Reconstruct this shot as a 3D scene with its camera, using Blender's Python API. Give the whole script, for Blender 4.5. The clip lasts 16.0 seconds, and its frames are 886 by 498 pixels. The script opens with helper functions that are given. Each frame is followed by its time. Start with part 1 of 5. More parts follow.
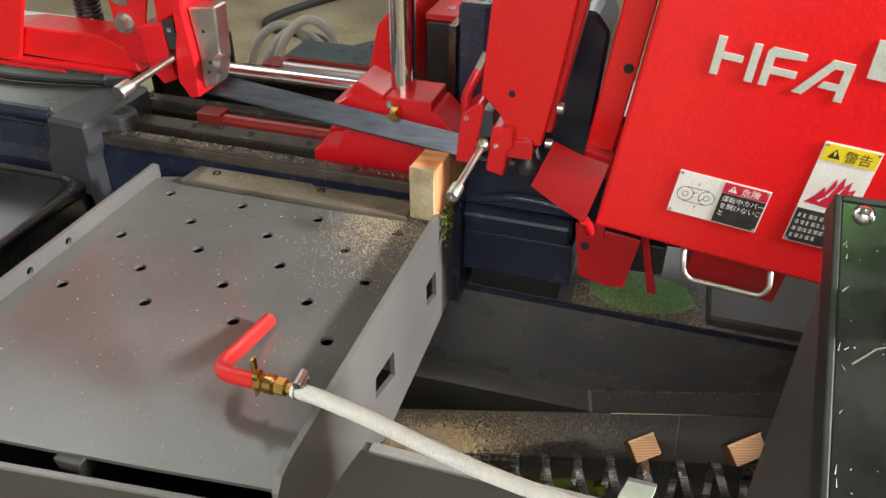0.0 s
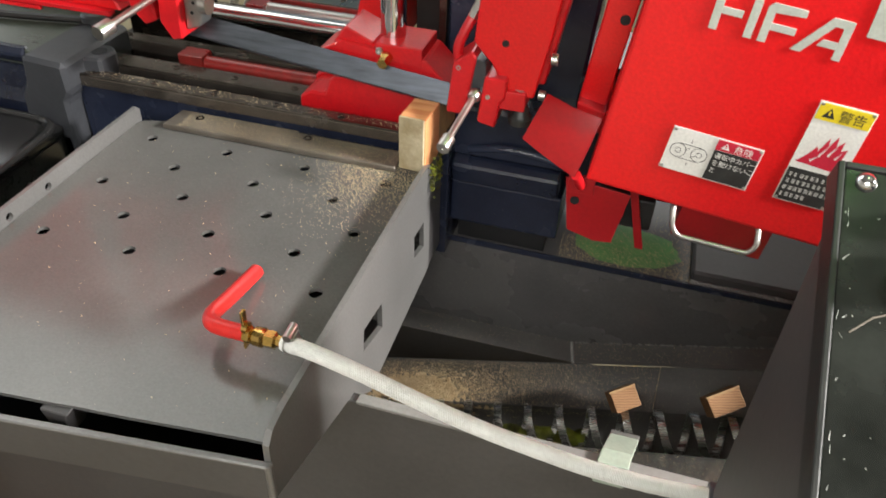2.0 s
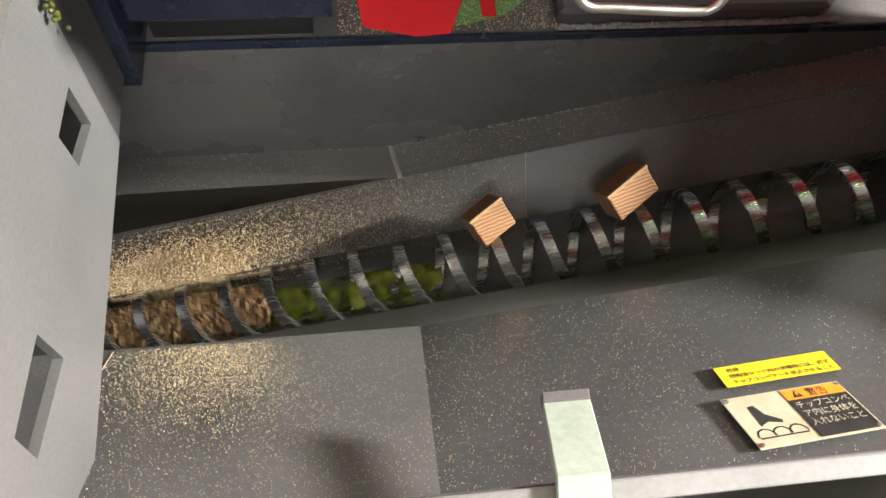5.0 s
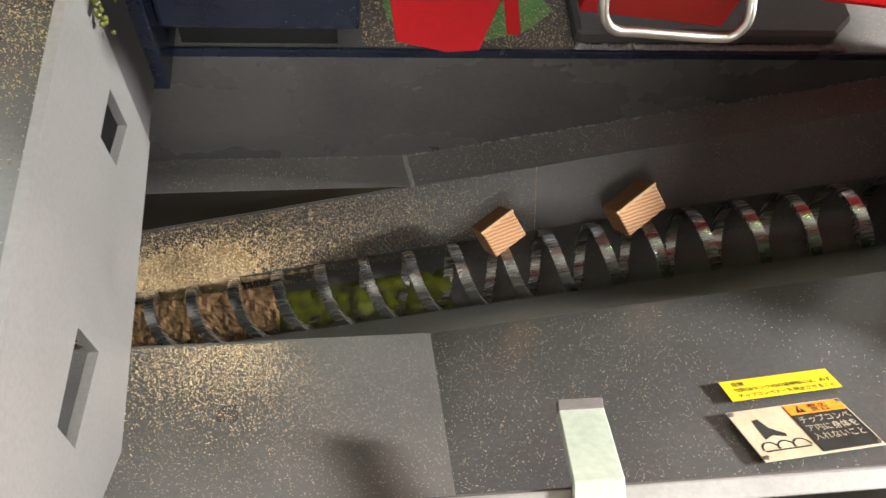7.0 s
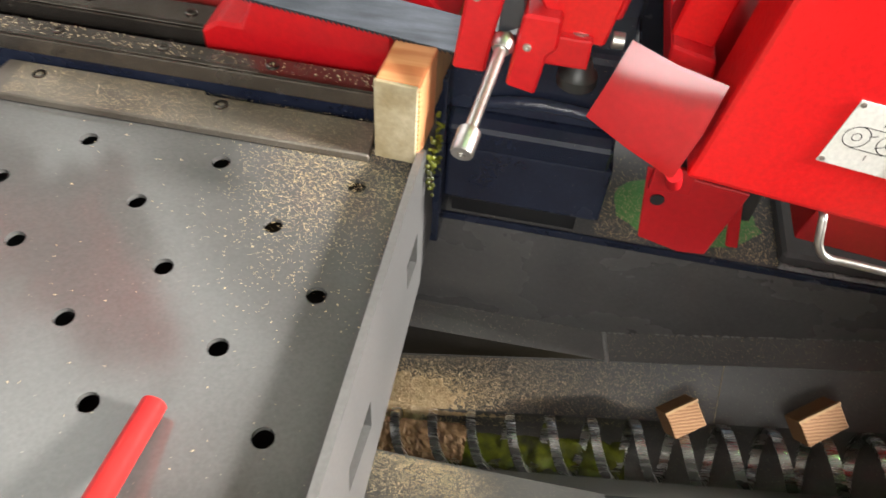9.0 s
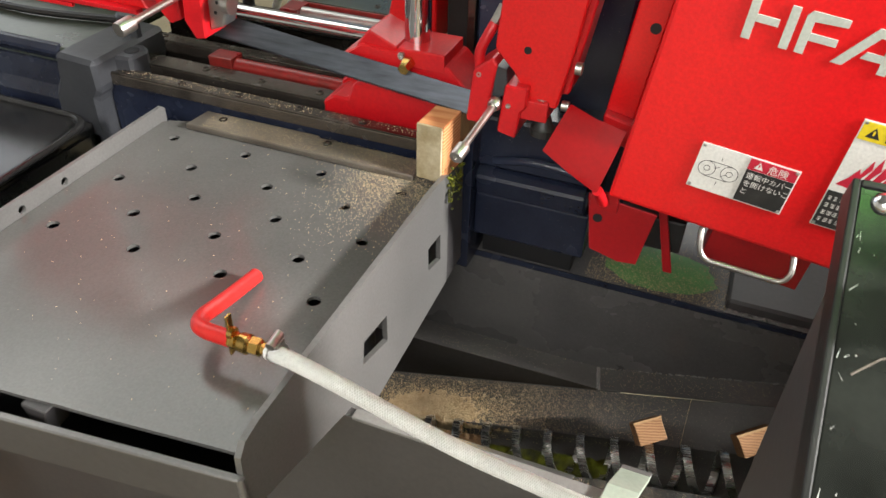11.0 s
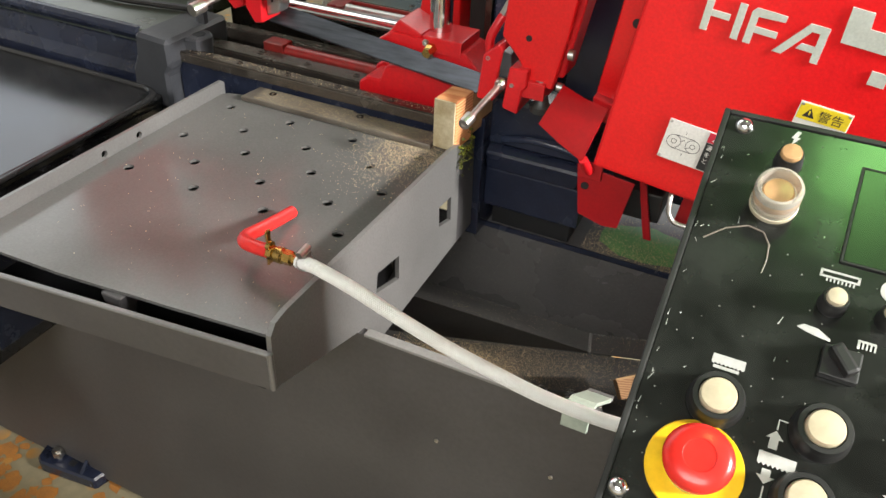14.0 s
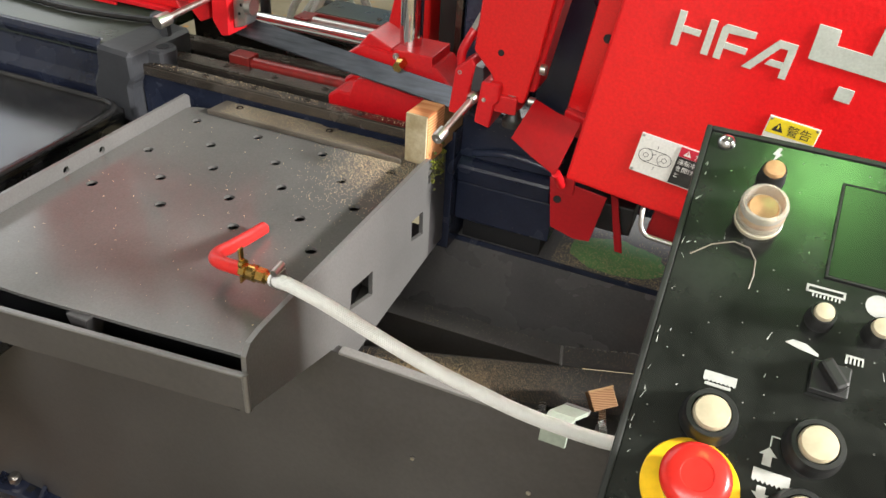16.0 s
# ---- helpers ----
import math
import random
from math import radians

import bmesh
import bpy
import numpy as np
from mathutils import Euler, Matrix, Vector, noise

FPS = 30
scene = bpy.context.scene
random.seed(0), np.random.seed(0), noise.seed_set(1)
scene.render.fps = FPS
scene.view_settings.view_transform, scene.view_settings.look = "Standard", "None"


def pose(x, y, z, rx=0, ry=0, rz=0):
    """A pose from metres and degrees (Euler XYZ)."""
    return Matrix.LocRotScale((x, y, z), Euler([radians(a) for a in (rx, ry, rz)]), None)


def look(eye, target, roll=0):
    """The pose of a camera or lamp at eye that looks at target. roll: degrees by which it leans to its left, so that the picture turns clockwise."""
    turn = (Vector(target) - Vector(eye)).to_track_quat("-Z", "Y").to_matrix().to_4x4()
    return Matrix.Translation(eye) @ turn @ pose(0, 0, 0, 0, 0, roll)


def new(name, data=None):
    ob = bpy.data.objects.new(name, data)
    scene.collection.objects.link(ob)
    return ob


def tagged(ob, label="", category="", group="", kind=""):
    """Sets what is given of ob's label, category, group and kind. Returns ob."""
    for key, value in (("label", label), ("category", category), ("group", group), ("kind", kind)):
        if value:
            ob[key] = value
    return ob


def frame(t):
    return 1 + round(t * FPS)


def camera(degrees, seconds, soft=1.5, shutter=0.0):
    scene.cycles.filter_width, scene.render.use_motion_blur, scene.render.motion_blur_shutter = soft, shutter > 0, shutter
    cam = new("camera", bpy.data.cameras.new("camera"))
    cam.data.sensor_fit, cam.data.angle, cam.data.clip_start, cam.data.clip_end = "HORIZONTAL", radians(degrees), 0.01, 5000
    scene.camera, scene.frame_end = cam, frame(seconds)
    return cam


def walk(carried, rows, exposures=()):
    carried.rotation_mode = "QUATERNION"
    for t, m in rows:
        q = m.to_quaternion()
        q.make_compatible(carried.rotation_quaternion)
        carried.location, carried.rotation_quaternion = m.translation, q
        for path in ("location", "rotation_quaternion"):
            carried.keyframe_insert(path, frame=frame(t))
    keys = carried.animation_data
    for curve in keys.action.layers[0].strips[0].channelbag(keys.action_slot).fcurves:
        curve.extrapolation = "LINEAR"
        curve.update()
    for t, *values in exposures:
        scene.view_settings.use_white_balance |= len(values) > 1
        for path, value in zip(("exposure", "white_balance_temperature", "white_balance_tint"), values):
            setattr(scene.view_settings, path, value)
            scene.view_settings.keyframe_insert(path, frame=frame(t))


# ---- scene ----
cam = camera(60.3, 16.0, shutter=0.3)
PATH = [
    (0, look((0.289, -0.757, 1.248), (-0.189, 0.824, 0.12), 0.4)),
    (0.5, look((0.283, -0.759, 1.248), (-0.196, 0.823, 0.122), 0.8)),
    (1, look((0.278, -0.758, 1.251), (-0.206, 0.822, 0.124), 1.3)),
    (1.5, look((0.273, -0.755, 1.254), (-0.191, 0.807, 0.095), 2.1)),
    (2, look((0.274, -0.75, 1.251), (-0.123, 0.765, 0.008), 2.6)),
    (2.5, look((0.296, -0.695, 1.23), (0.045, 0.708, -0.173), 3.9)),
    (3, look((0.268, -0.544, 1.145), (0.188, 0.722, -0.401), 4.4)),
    (3.5, look((0.207, -0.377, 1.074), (0.278, 0.74, -0.583), 5.1)),
    (4, look((0.216, -0.321, 1.047), (0.378, 0.661, -0.688), 5.8)),
    (6.3, look((0.202, -0.303, 1.049), (0.484, 0.563, -0.732), 12.5)),
    (6.5, look((0.201, -0.305, 1.052), (0.48, 0.57, -0.725), 12.6)),
    (7, look((0.187, -0.312, 1.059), (0.454, 0.597, -0.702), 12.9)),
    (7.5, look((0.172, -0.324, 1.068), (0.408, 0.646, -0.666), 12.4)),
    (8, look((0.155, -0.338, 1.081), (0.316, 0.719, -0.609), 10.6)),
    (8.5, look((0.127, -0.357, 1.108), (0.15, 0.818, -0.511), 7.5)),
    (9, look((0.121, -0.402, 1.144), (-0.038, 0.877, -0.385), 4.8)),
    (9.5, look((0.197, -0.49, 1.182), (-0.141, 0.861, -0.253), 3.2)),
    (10, look((0.272, -0.58, 1.206), (-0.188, 0.827, -0.14), 2.6)),
    (10.2, look((0.288, -0.602, 1.216), (-0.207, 0.826, -0.095), 2.4)),
    (12.3, look((0.395, -0.824, 1.235), (-0.185, 0.687, 0.06), 1.6)),
    (12.5, look((0.422, -0.823, 1.238), (-0.173, 0.679, 0.058), 1.8)),
    (13, look((0.452, -0.836, 1.237), (-0.186, 0.645, 0.055), 2.2)),
    (13.5, look((0.432, -0.849, 1.244), (-0.23, 0.627, 0.067), 2.4)),
    (14, look((0.423, -0.852, 1.249), (-0.237, 0.629, 0.079), 2.7)),
    (14.5, look((0.419, -0.848, 1.249), (-0.223, 0.65, 0.09), 3.1)),
    (15, look((0.413, -0.849, 1.249), (-0.203, 0.667, 0.1), 3.5)),
    (15.5, look((0.406, -0.85, 1.248), (-0.186, 0.679, 0.103), 3.9)),
    (16, look((0.403, -0.851, 1.248), (-0.17, 0.688, 0.106), 4.2)),
]
DOOR_W, WIN_W, ROOF_FILL_W, REAR_FILL_W, GREEN_W, SOUTH_FILL_W = 430, 20, 34, 60, 6, 105
EXPO = [(0, -0.1), (2.5, -0.05), (3.5, 0.48), (4.2, 0.62), (8.0, 0.64), (9.5, 0.17), (12.3, -0.05), (16, -0.03)]
walk(cam, PATH, exposures=EXPO)

# ---------- world and light ----------
world = bpy.data.worlds.new("sky")
scene.world = world
world.use_nodes = True
wn, wl = world.node_tree.nodes, world.node_tree.links
sky = wn.new("ShaderNodeTexSky")
sky.sky_type, sky.sun_disc = "NISHITA", False
sky.sun_elevation, sky.sun_rotation = radians(35), radians(90)
wl.new(sky.outputs[0], wn["Background"].inputs[0])
wn["Background"].inputs[1].default_value = 0.1


def area_lamp(name, eye, target, sx, sy, watts, colour):
    data = bpy.data.lights.new(name, "AREA")
    data.shape, data.size, data.size_y, data.energy, data.color = "RECTANGLE", sx, sy, watts, colour
    ob = new(name, data)
    ob.matrix_world = look(eye, target)
    return ob


# daylight through the east and west openings, the green ceiling lamp, and added fill lamps
area_lamp("window_sunlight", (3.5, -0.35, 2.42), (0.0, -0.22, 0.75), 0.4, 0.4, DOOR_W, (1.0, 0.97, 0.93))
area_lamp("window_daylight", (-3.4, 1.2, 2.2), (0.0, 0.0, 0.8), 2.4, 1.2, WIN_W, (0.92, 0.96, 1.0))
# two added fills, above and in front; ceiling and south wall have no opening
area_lamp("roof_fill", (-1.9, 0.9, 3.5), (-0.3, 0.0, 0.5), 2.2, 2.0, ROOF_FILL_W, (0.97, 1.0, 0.97))
area_lamp("south_fill", (0.5, -3.2, 2.7), (0.2, 0.0, 0.7), 2.4, 1.2, SOUTH_FILL_W, (1.0, 0.98, 0.95))
area_lamp("ceiling_lamp_light", (0.78, 0.0, 3.2), (0.78, 0.0, 0.0), 0.26, 0.26, GREEN_W, (0.36, 1.0, 0.25))
# added fill from the rear, aimed to brighten the trough's front wall
area_lamp("rear_fill", (0.2, 4.3, 2.9), (0.1, 0.0, 0.4), 2.6, 1.4, REAR_FILL_W, (1.0, 0.98, 0.94))


# ---------- materials ----------
def node_mat(name):
    m = bpy.data.materials.new(name)
    m.use_nodes = True
    return m, m.node_tree.nodes, m.node_tree.links, m.node_tree.nodes["Principled BSDF"]


def ramp(n, l, src, a, b, pa=0.35, pb=0.65):
    r = n.new("ShaderNodeValToRGB")
    r.color_ramp.elements[0].position, r.color_ramp.elements[1].position = pa, pb
    r.color_ramp.elements[0].color = (*a, 1) if len(a) == 3 else a
    r.color_ramp.elements[1].color = (*b, 1) if len(b) == 3 else b
    l.new(src, r.inputs[0])
    return r.outputs[0]


def tex(n, l, kind, scale, detail=4.0, stretch=(1, 1, 1)):
    co, mp = n.new("ShaderNodeTexCoord"), n.new("ShaderNodeMapping")
    mp.inputs["Scale"].default_value = stretch
    l.new(co.outputs["Object"], mp.inputs[0])
    t = n.new(kind)
    t.inputs["Scale"].default_value = scale
    if kind == "ShaderNodeTexNoise":
        t.inputs["Detail"].default_value = detail
    l.new(mp.outputs[0], t.inputs["Vector"])
    return t.outputs["Fac"] if kind == "ShaderNodeTexNoise" else t.outputs["Distance"]


def blend(n, l, fac, a, b, how="MIX"):
    x = n.new("ShaderNodeMixRGB")
    x.blend_type = how
    for k, v in ((0, fac), (1, a), (2, b)):
        if isinstance(v, (int, float)):
            x.inputs[k].default_value = v
        elif isinstance(v, tuple):
            x.inputs[k].default_value = (*v, 1)
        else:
            l.new(v, x.inputs[k])
    return x.outputs[0]


def surface(name, a, b, rough=(0.4, 0.55), metal=0.0, grain=25.0, fine=220.0, bump=0.15, bump_scale=None,
            stretch=(1, 1, 1), specks=None, speck_size=260.0, speck_amount=0.02, coat=0.0, dist=0.001):
    """Two-scale painted or bare surface: blotches of a and b, fine grain, uneven gloss and relief; specks are stuck grit or dust."""
    m, n, l, p = node_mat(name)
    big, small = tex(n, l, "ShaderNodeTexNoise", grain, 5, stretch), tex(n, l, "ShaderNodeTexNoise", fine, 3, stretch)
    col = blend(n, l, ramp(n, l, big, (0, 0, 0), (1, 1, 1), 0.3, 0.7), a, b)
    col = blend(n, l, 0.25, col, ramp(n, l, small, (0.4, 0.4, 0.4), (1, 1, 1), 0.3, 0.7), "MULTIPLY")
    if specks:
        v = tex(n, l, "ShaderNodeTexVoronoi", speck_size)
        mask = ramp(n, l, v, (1, 1, 1), (0, 0, 0), speck_amount * 4, speck_amount * 5 + 0.02)
        area = ramp(n, l, tex(n, l, "ShaderNodeTexNoise", 9.0, 3), (0, 0, 0), (1, 1, 1), 0.35, 0.6)
        col = blend(n, l, blend(n, l, 1.0, mask, area, "MULTIPLY"), col, specks)
    l.new(col, p.inputs["Base Color"])
    rr = n.new("ShaderNodeMapRange")
    rr.inputs[3].default_value, rr.inputs[4].default_value = rough
    l.new(big, rr.inputs[0])
    l.new(rr.outputs[0], p.inputs["Roughness"])
    p.inputs["Metallic"].default_value = metal
    p.inputs["Coat Weight"].default_value = coat
    bp = n.new("ShaderNodeBump")
    bp.inputs["Strength"].default_value, bp.inputs["Distance"].default_value = bump, dist
    l.new(tex(n, l, "ShaderNodeTexNoise", bump_scale, 3, stretch) if bump_scale else small, bp.inputs["Height"])
    l.new(bp.outputs[0], p.inputs["Normal"])
    return m


DUST = (0.58, 0.50, 0.36)
RED = surface("red_hammer_paint", (0.72, 0.010, 0.011), (0.67, 0.008, 0.011), (0.26, 0.38), 0, 12, 300, 0.35, 190, dist=0.001)
RED_SMOOTH = surface("red_paint", (0.66, 0.010, 0.014), (0.48, 0.006, 0.012), (0.25, 0.4), 0, 14, 200, 0.12, 60)
RED_DEEP = surface("deep_red_paint", (0.42, 0.006, 0.010), (0.32, 0.004, 0.008), (0.32, 0.45), 0, 14, 200, 0.12, 60)
RED_GLOSS = surface("glossy_deep_red_paint", (0.40, 0.003, 0.006), (0.34, 0.002, 0.005), (0.10, 0.18), 0, 14, 200, 0.06, 30)
RED_OIL = surface("oily_dark_red_paint", (0.33, 0.02, 0.02), (0.16, 0.02, 0.015), (0.2, 0.4), 0, 30, 200, 0.1)
NAVY = surface("dark_navy_paint", (0.010, 0.013, 0.027), (0.020, 0.026, 0.048), (0.18, 0.34), 0, 12, 180, 0.25, 120, specks=DUST, speck_amount=0.012)
NAVY_ROUGH = surface("textured_navy_paint", (0.014, 0.018, 0.036), (0.03, 0.04, 0.07), (0.2, 0.32), 0, 12, 180, 0.8, 170, dist=0.0015)
CHAR = surface("charcoal_machine_paint", (0.050, 0.047, 0.049), (0.075, 0.071, 0.071), (0.38, 0.55), 0, 6, 160, 0.12, 90)
TROUGH = surface("dusty_charcoal_paint", (0.085, 0.083, 0.081), (0.125, 0.12, 0.113), (0.3, 0.5), 0, 10, 220, 0.2, 150, specks=DUST, speck_size=330, speck_amount=0.025)
FRONT_DUSTY = surface("dust_filmed_grey_paint", (0.09, 0.088, 0.086), (0.135, 0.131, 0.126), (0.22, 0.4), 0, 9, 260, 0.2, 150, specks=DUST, speck_size=420, speck_amount=0.035)
FRONT_CLEAN = surface("thinly_dusted_grey_paint", (0.066, 0.065, 0.065), (0.093, 0.091, 0.089), (0.16, 0.3), 0, 7, 260, 0.15, 120, specks=(0.7, 0.66, 0.58), speck_size=300, speck_amount=0.02)
CLEAN_TROUGH = surface("lightly_dusty_paint", (0.078, 0.076, 0.076), (0.112, 0.108, 0.105), (0.2, 0.34), 0, 7, 220, 0.15, 120, specks=DUST, speck_size=260, speck_amount=0.012)
PLATE = surface("grey_painted_steel_plate", (0.135, 0.132, 0.128), (0.175, 0.17, 0.165), (0.13, 0.24), 0.3, 5, 420, 0.05, 40, stretch=(1, 1, 1), specks=(0.5, 0.45, 0.36), speck_size=150, speck_amount=0.008)
LIP = surface("light_grey_steel", (0.165, 0.162, 0.159), (0.215, 0.21, 0.206), (0.3, 0.45), 0.4, 7, 300, 0.08, 60)
EDGE = surface("worn_grey_edge_paint", (0.18, 0.176, 0.17), (0.28, 0.272, 0.262), (0.5, 0.65), 0.1, 7, 300, 0.15, 60)
STEEL = surface("ground_steel", (0.58, 0.57, 0.55), (0.70, 0.69, 0.67), (0.2, 0.34), 1.0, 30, 500, 0.05, stretch=(1, 14, 1))
OIL_STEEL = surface("oily_rail_steel", (0.075, 0.063, 0.052), (0.14, 0.12, 0.10), (0.16, 0.35), 0.9, 22, 400, 0.08, specks=DUST, speck_size=300, speck_amount=0.02)
WORN_STEEL = surface("worn_dusty_strip_steel", (0.12, 0.10, 0.082), (0.21, 0.185, 0.155), (0.26, 0.45), 0.55, 18, 420, 0.12, 90, specks=DUST, speck_size=520, speck_amount=0.03)
RAIL_STEEL = surface("oily_slide_steel", (0.12, 0.10, 0.085), (0.20, 0.175, 0.15), (0.16, 0.34), 0.8, 22, 400, 0.08, specks=DUST, speck_size=420, speck_amount=0.018)
BLADE_M = surface("saw_blade_steel", (0.05, 0.056, 0.066), (0.10, 0.112, 0.13), (0.3, 0.45), 0.85, 20, 300, 0.1, stretch=(1, 1, 9))
CHROME = surface("chrome", (0.75, 0.75, 0.76), (0.82, 0.82, 0.82), (0.05, 0.12), 1.0, 20, 200, 0.02)
SATIN = surface("satin_steel", (0.5, 0.48, 0.45), (0.6, 0.58, 0.55), (0.28, 0.42), 1.0, 40, 400, 0.06)
BRASS = surface("brass", (0.6, 0.38, 0.1), (0.7, 0.47, 0.16), (0.18, 0.32), 1.0, 50, 400, 0.05)
BLACK = surface("black_plastic", (0.012, 0.012, 0.012), (0.022, 0.022, 0.021), (0.35, 0.5), 0, 30, 300, 0.1)
# near-black: shade put into gap fillers and hole discs; also the cabinet plinth's colour
DARK = surface("near_black_paint_and_shade", (0.004, 0.004, 0.005), (0.008, 0.008, 0.009), (0.5, 0.7), 0, 30, 200, 0.1)
GLOSSTRAY = surface("glossy_black_pan", (0.012, 0.012, 0.013), (0.024, 0.023, 0.023), (0.12, 0.3), 0, 8, 150, 0.06, 12)
PANEL = surface("scuffed_black_green_panel", (0.003, 0.004, 0.003), (0.020, 0.022, 0.019), (0.12, 0.26), 0, 26, 260, 0.12, 60, specks=(0.3, 0.3, 0.27), speck_size=120, speck_amount=0.012)
HOSE = surface("braided_clear_hose", (0.56, 0.55, 0.52), (0.66, 0.65, 0.62), (0.25, 0.4), 0, 40, 300, 0.2)
THREAD = surface("white_hose_braid", (0.78, 0.78, 0.76), (0.85, 0.85, 0.83), (0.4, 0.5), 0, 40, 300, 0.1)
REDHOSE = surface("red_rubber_nozzle", (0.75, 0.03, 0.025), (0.65, 0.02, 0.02), (0.3, 0.42), 0, 30, 200, 0.06)
YELLOW = surface("yellow_plastic", (0.85, 0.52, 0.01), (0.78, 0.45, 0.01), (0.3, 0.42), 0, 20, 200, 0.05)
LABEL_Y = surface("yellow_sticker", (0.8, 0.62, 0.02), (0.72, 0.55, 0.02), (0.4, 0.5), 0, 20, 200, 0.05)
LABEL_W = surface("white_label_plate", (0.72, 0.71, 0.66), (0.8, 0.79, 0.75), (0.35, 0.45), 0, 20, 300, 0.05)
# aged cream, dimmed further to put the console's shadow into the colour
LABEL_C = surface("aged_shaded_cream_label_plate", (0.44, 0.39, 0.27), (0.54, 0.49, 0.36), (0.4, 0.5), 0, 30, 200, 0.05)
LABEL_K = surface("black_label_print", (0.014, 0.014, 0.014), (0.03, 0.03, 0.028), (0.4, 0.55), 0, 60, 300, 0.05)
LABEL_R = surface("red_label_print", (0.6, 0.02, 0.05), (0.5, 0.015, 0.04), (0.4, 0.5), 0, 40, 300, 0.05)
LABEL_O = surface("orange_label_print", (0.85, 0.3, 0.02), (0.75, 0.24, 0.02), (0.4, 0.5), 0, 40, 300, 0.05)
SILVER = surface("silver_lettering_film", (0.5, 0.54, 0.48), (0.6, 0.63, 0.57), (0.3, 0.45), 0.2, 30, 300, 0.1)
WHITEPRINT = surface("white_panel_print", (0.5, 0.5, 0.47), (0.36, 0.36, 0.34), (0.5, 0.6), 0, 60, 200, 0.05)
CREAM = surface("cream_button", (0.46, 0.40, 0.27), (0.52, 0.46, 0.33), (0.25, 0.35), 0, 30, 200, 0.04)
AMBER = surface("amber_lamp_lens", (0.50, 0.30, 0.15), (0.44, 0.26, 0.12), (0.2, 0.3), 0, 30, 200, 0.04)
REDCAP = surface("red_button_cap", (0.75, 0.03, 0.02), (0.68, 0.02, 0.015), (0.2, 0.3), 0, 30, 200, 0.03)
FOIL = surface("dusty_shelf_film", (0.05, 0.09, 0.045), (0.08, 0.14, 0.07), (0.2, 0.4), 0, 20, 200, 0.1)
SAWDUST = surface("wet_sawdust", (0.58, 0.43, 0.25), (0.72, 0.58, 0.37), (0.8, 0.95), 0, 90, 500, 0.6)
WET_DUST = surface("soaked_brown_sawdust", (0.16, 0.085, 0.035), (0.26, 0.155, 0.07), (0.5, 0.8), 0, 120, 500, 0.6)
MUCK = surface("green_coolant_sludge", (0.012, 0.010, 0.005), (0.15, 0.17, 0.006), (0.25, 0.5), 0, 55, 300, 0.6)
# green with dust specks, for the patch on the shelf
GREENPATCH = surface("green_shelf_patch", (0.11, 0.30, 0.09), (0.17, 0.42, 0.13), (0.25, 0.45), 0, 20, 200, 0.1, specks=DUST, speck_size=300, speck_amount=0.02)
CABLE = surface("black_cable", (0.012, 0.012, 0.012), (0.02, 0.02, 0.02), (0.45, 0.6), 0, 40, 300, 0.1)
GREYTUBE = surface("grey_conduit", (0.42, 0.41, 0.38), (0.5, 0.49, 0.46), (0.4, 0.5), 0, 40, 300, 0.1)
GREYCAST = surface("dark_grey_cast_paint", (0.03, 0.032, 0.037), (0.05, 0.052, 0.058), (0.3, 0.45), 0, 14, 180, 0.3, 90)
OLIVE = surface("worn_oily_table", (0.05, 0.06, 0.045), (0.1, 0.115, 0.085), (0.2, 0.4), 0.3, 12, 150, 0.1)
CONCRETE = surface("stained_concrete", (0.20, 0.165, 0.09), (0.30, 0.26, 0.17), (0.6, 0.8), 0, 3.5, 60, 0.4, 40, specks=(0.42, 0.20, 0.04), speck_size=16, speck_amount=0.05)
CEILM = surface("grey_ceiling_sheet", (0.12, 0.12, 0.115), (0.16, 0.16, 0.15), (0.6, 0.8), 0, 2, 60, 0.1)
WALLM = surface("pale_wall_panel", (0.5, 0.5, 0.47), (0.58, 0.57, 0.54), (0.6, 0.75), 0, 2, 60, 0.1)


def wood_mat(name, a, b, scale=70.0, stretch=(0.12, 1, 1)):
    m, n, l, p = node_mat(name)
    co, mp, wv = n.new("ShaderNodeTexCoord"), n.new("ShaderNodeMapping"), n.new("ShaderNodeTexWave")
    mp.inputs["Scale"].default_value = stretch
    l.new(co.outputs["Object"], mp.inputs[0])
    l.new(mp.outputs[0], wv.inputs["Vector"])
    wv.inputs["Scale"].default_value, wv.inputs["Distortion"].default_value = scale, 2.5
    wv.inputs["Detail"].default_value = 3
    wv.bands_direction = "Z"
    l.new(ramp(n, l, wv.outputs["Fac"], a, b, 0.2, 0.8), p.inputs["Base Color"])
    p.inputs["Roughness"].default_value = 0.75
    bp = n.new("ShaderNodeBump")
    bp.inputs["Strength"].default_value, bp.inputs["Distance"].default_value = 0.5, 0.0008
    l.new(wv.outputs["Fac"], bp.inputs["Height"])
    l.new(bp.outputs[0], p.inputs["Normal"])
    return m


WOOD_END = surface("pale_end_grain_wood", (0.33, 0.26, 0.14), (0.54, 0.47, 0.32), (0.75, 0.9), 0, 40, 300, 0.4)
WOOD_CUT = wood_mat("freshly_cut_larch", (0.50, 0.17, 0.06), (0.68, 0.34, 0.15))
WOOD_DARK = surface("wet_wood_bark_side", (0.22, 0.12, 0.05), (0.38, 0.24, 0.1), (0.5, 0.8), 0, 50, 250, 0.5)
OFFCUT_M = wood_mat("sawn_offcut_larch", (0.17, 0.075, 0.028), (0.27, 0.145, 0.06), 120, (1, 1, 1))


def glass_mat(name, colour):
    m, n, l, p = node_mat(name)
    p.inputs["Base Color"].default_value = (*colour, 1)
    p.inputs["Transmission Weight"].default_value = 0.75
    p.inputs["Roughness"].default_value = 0.12
    return m


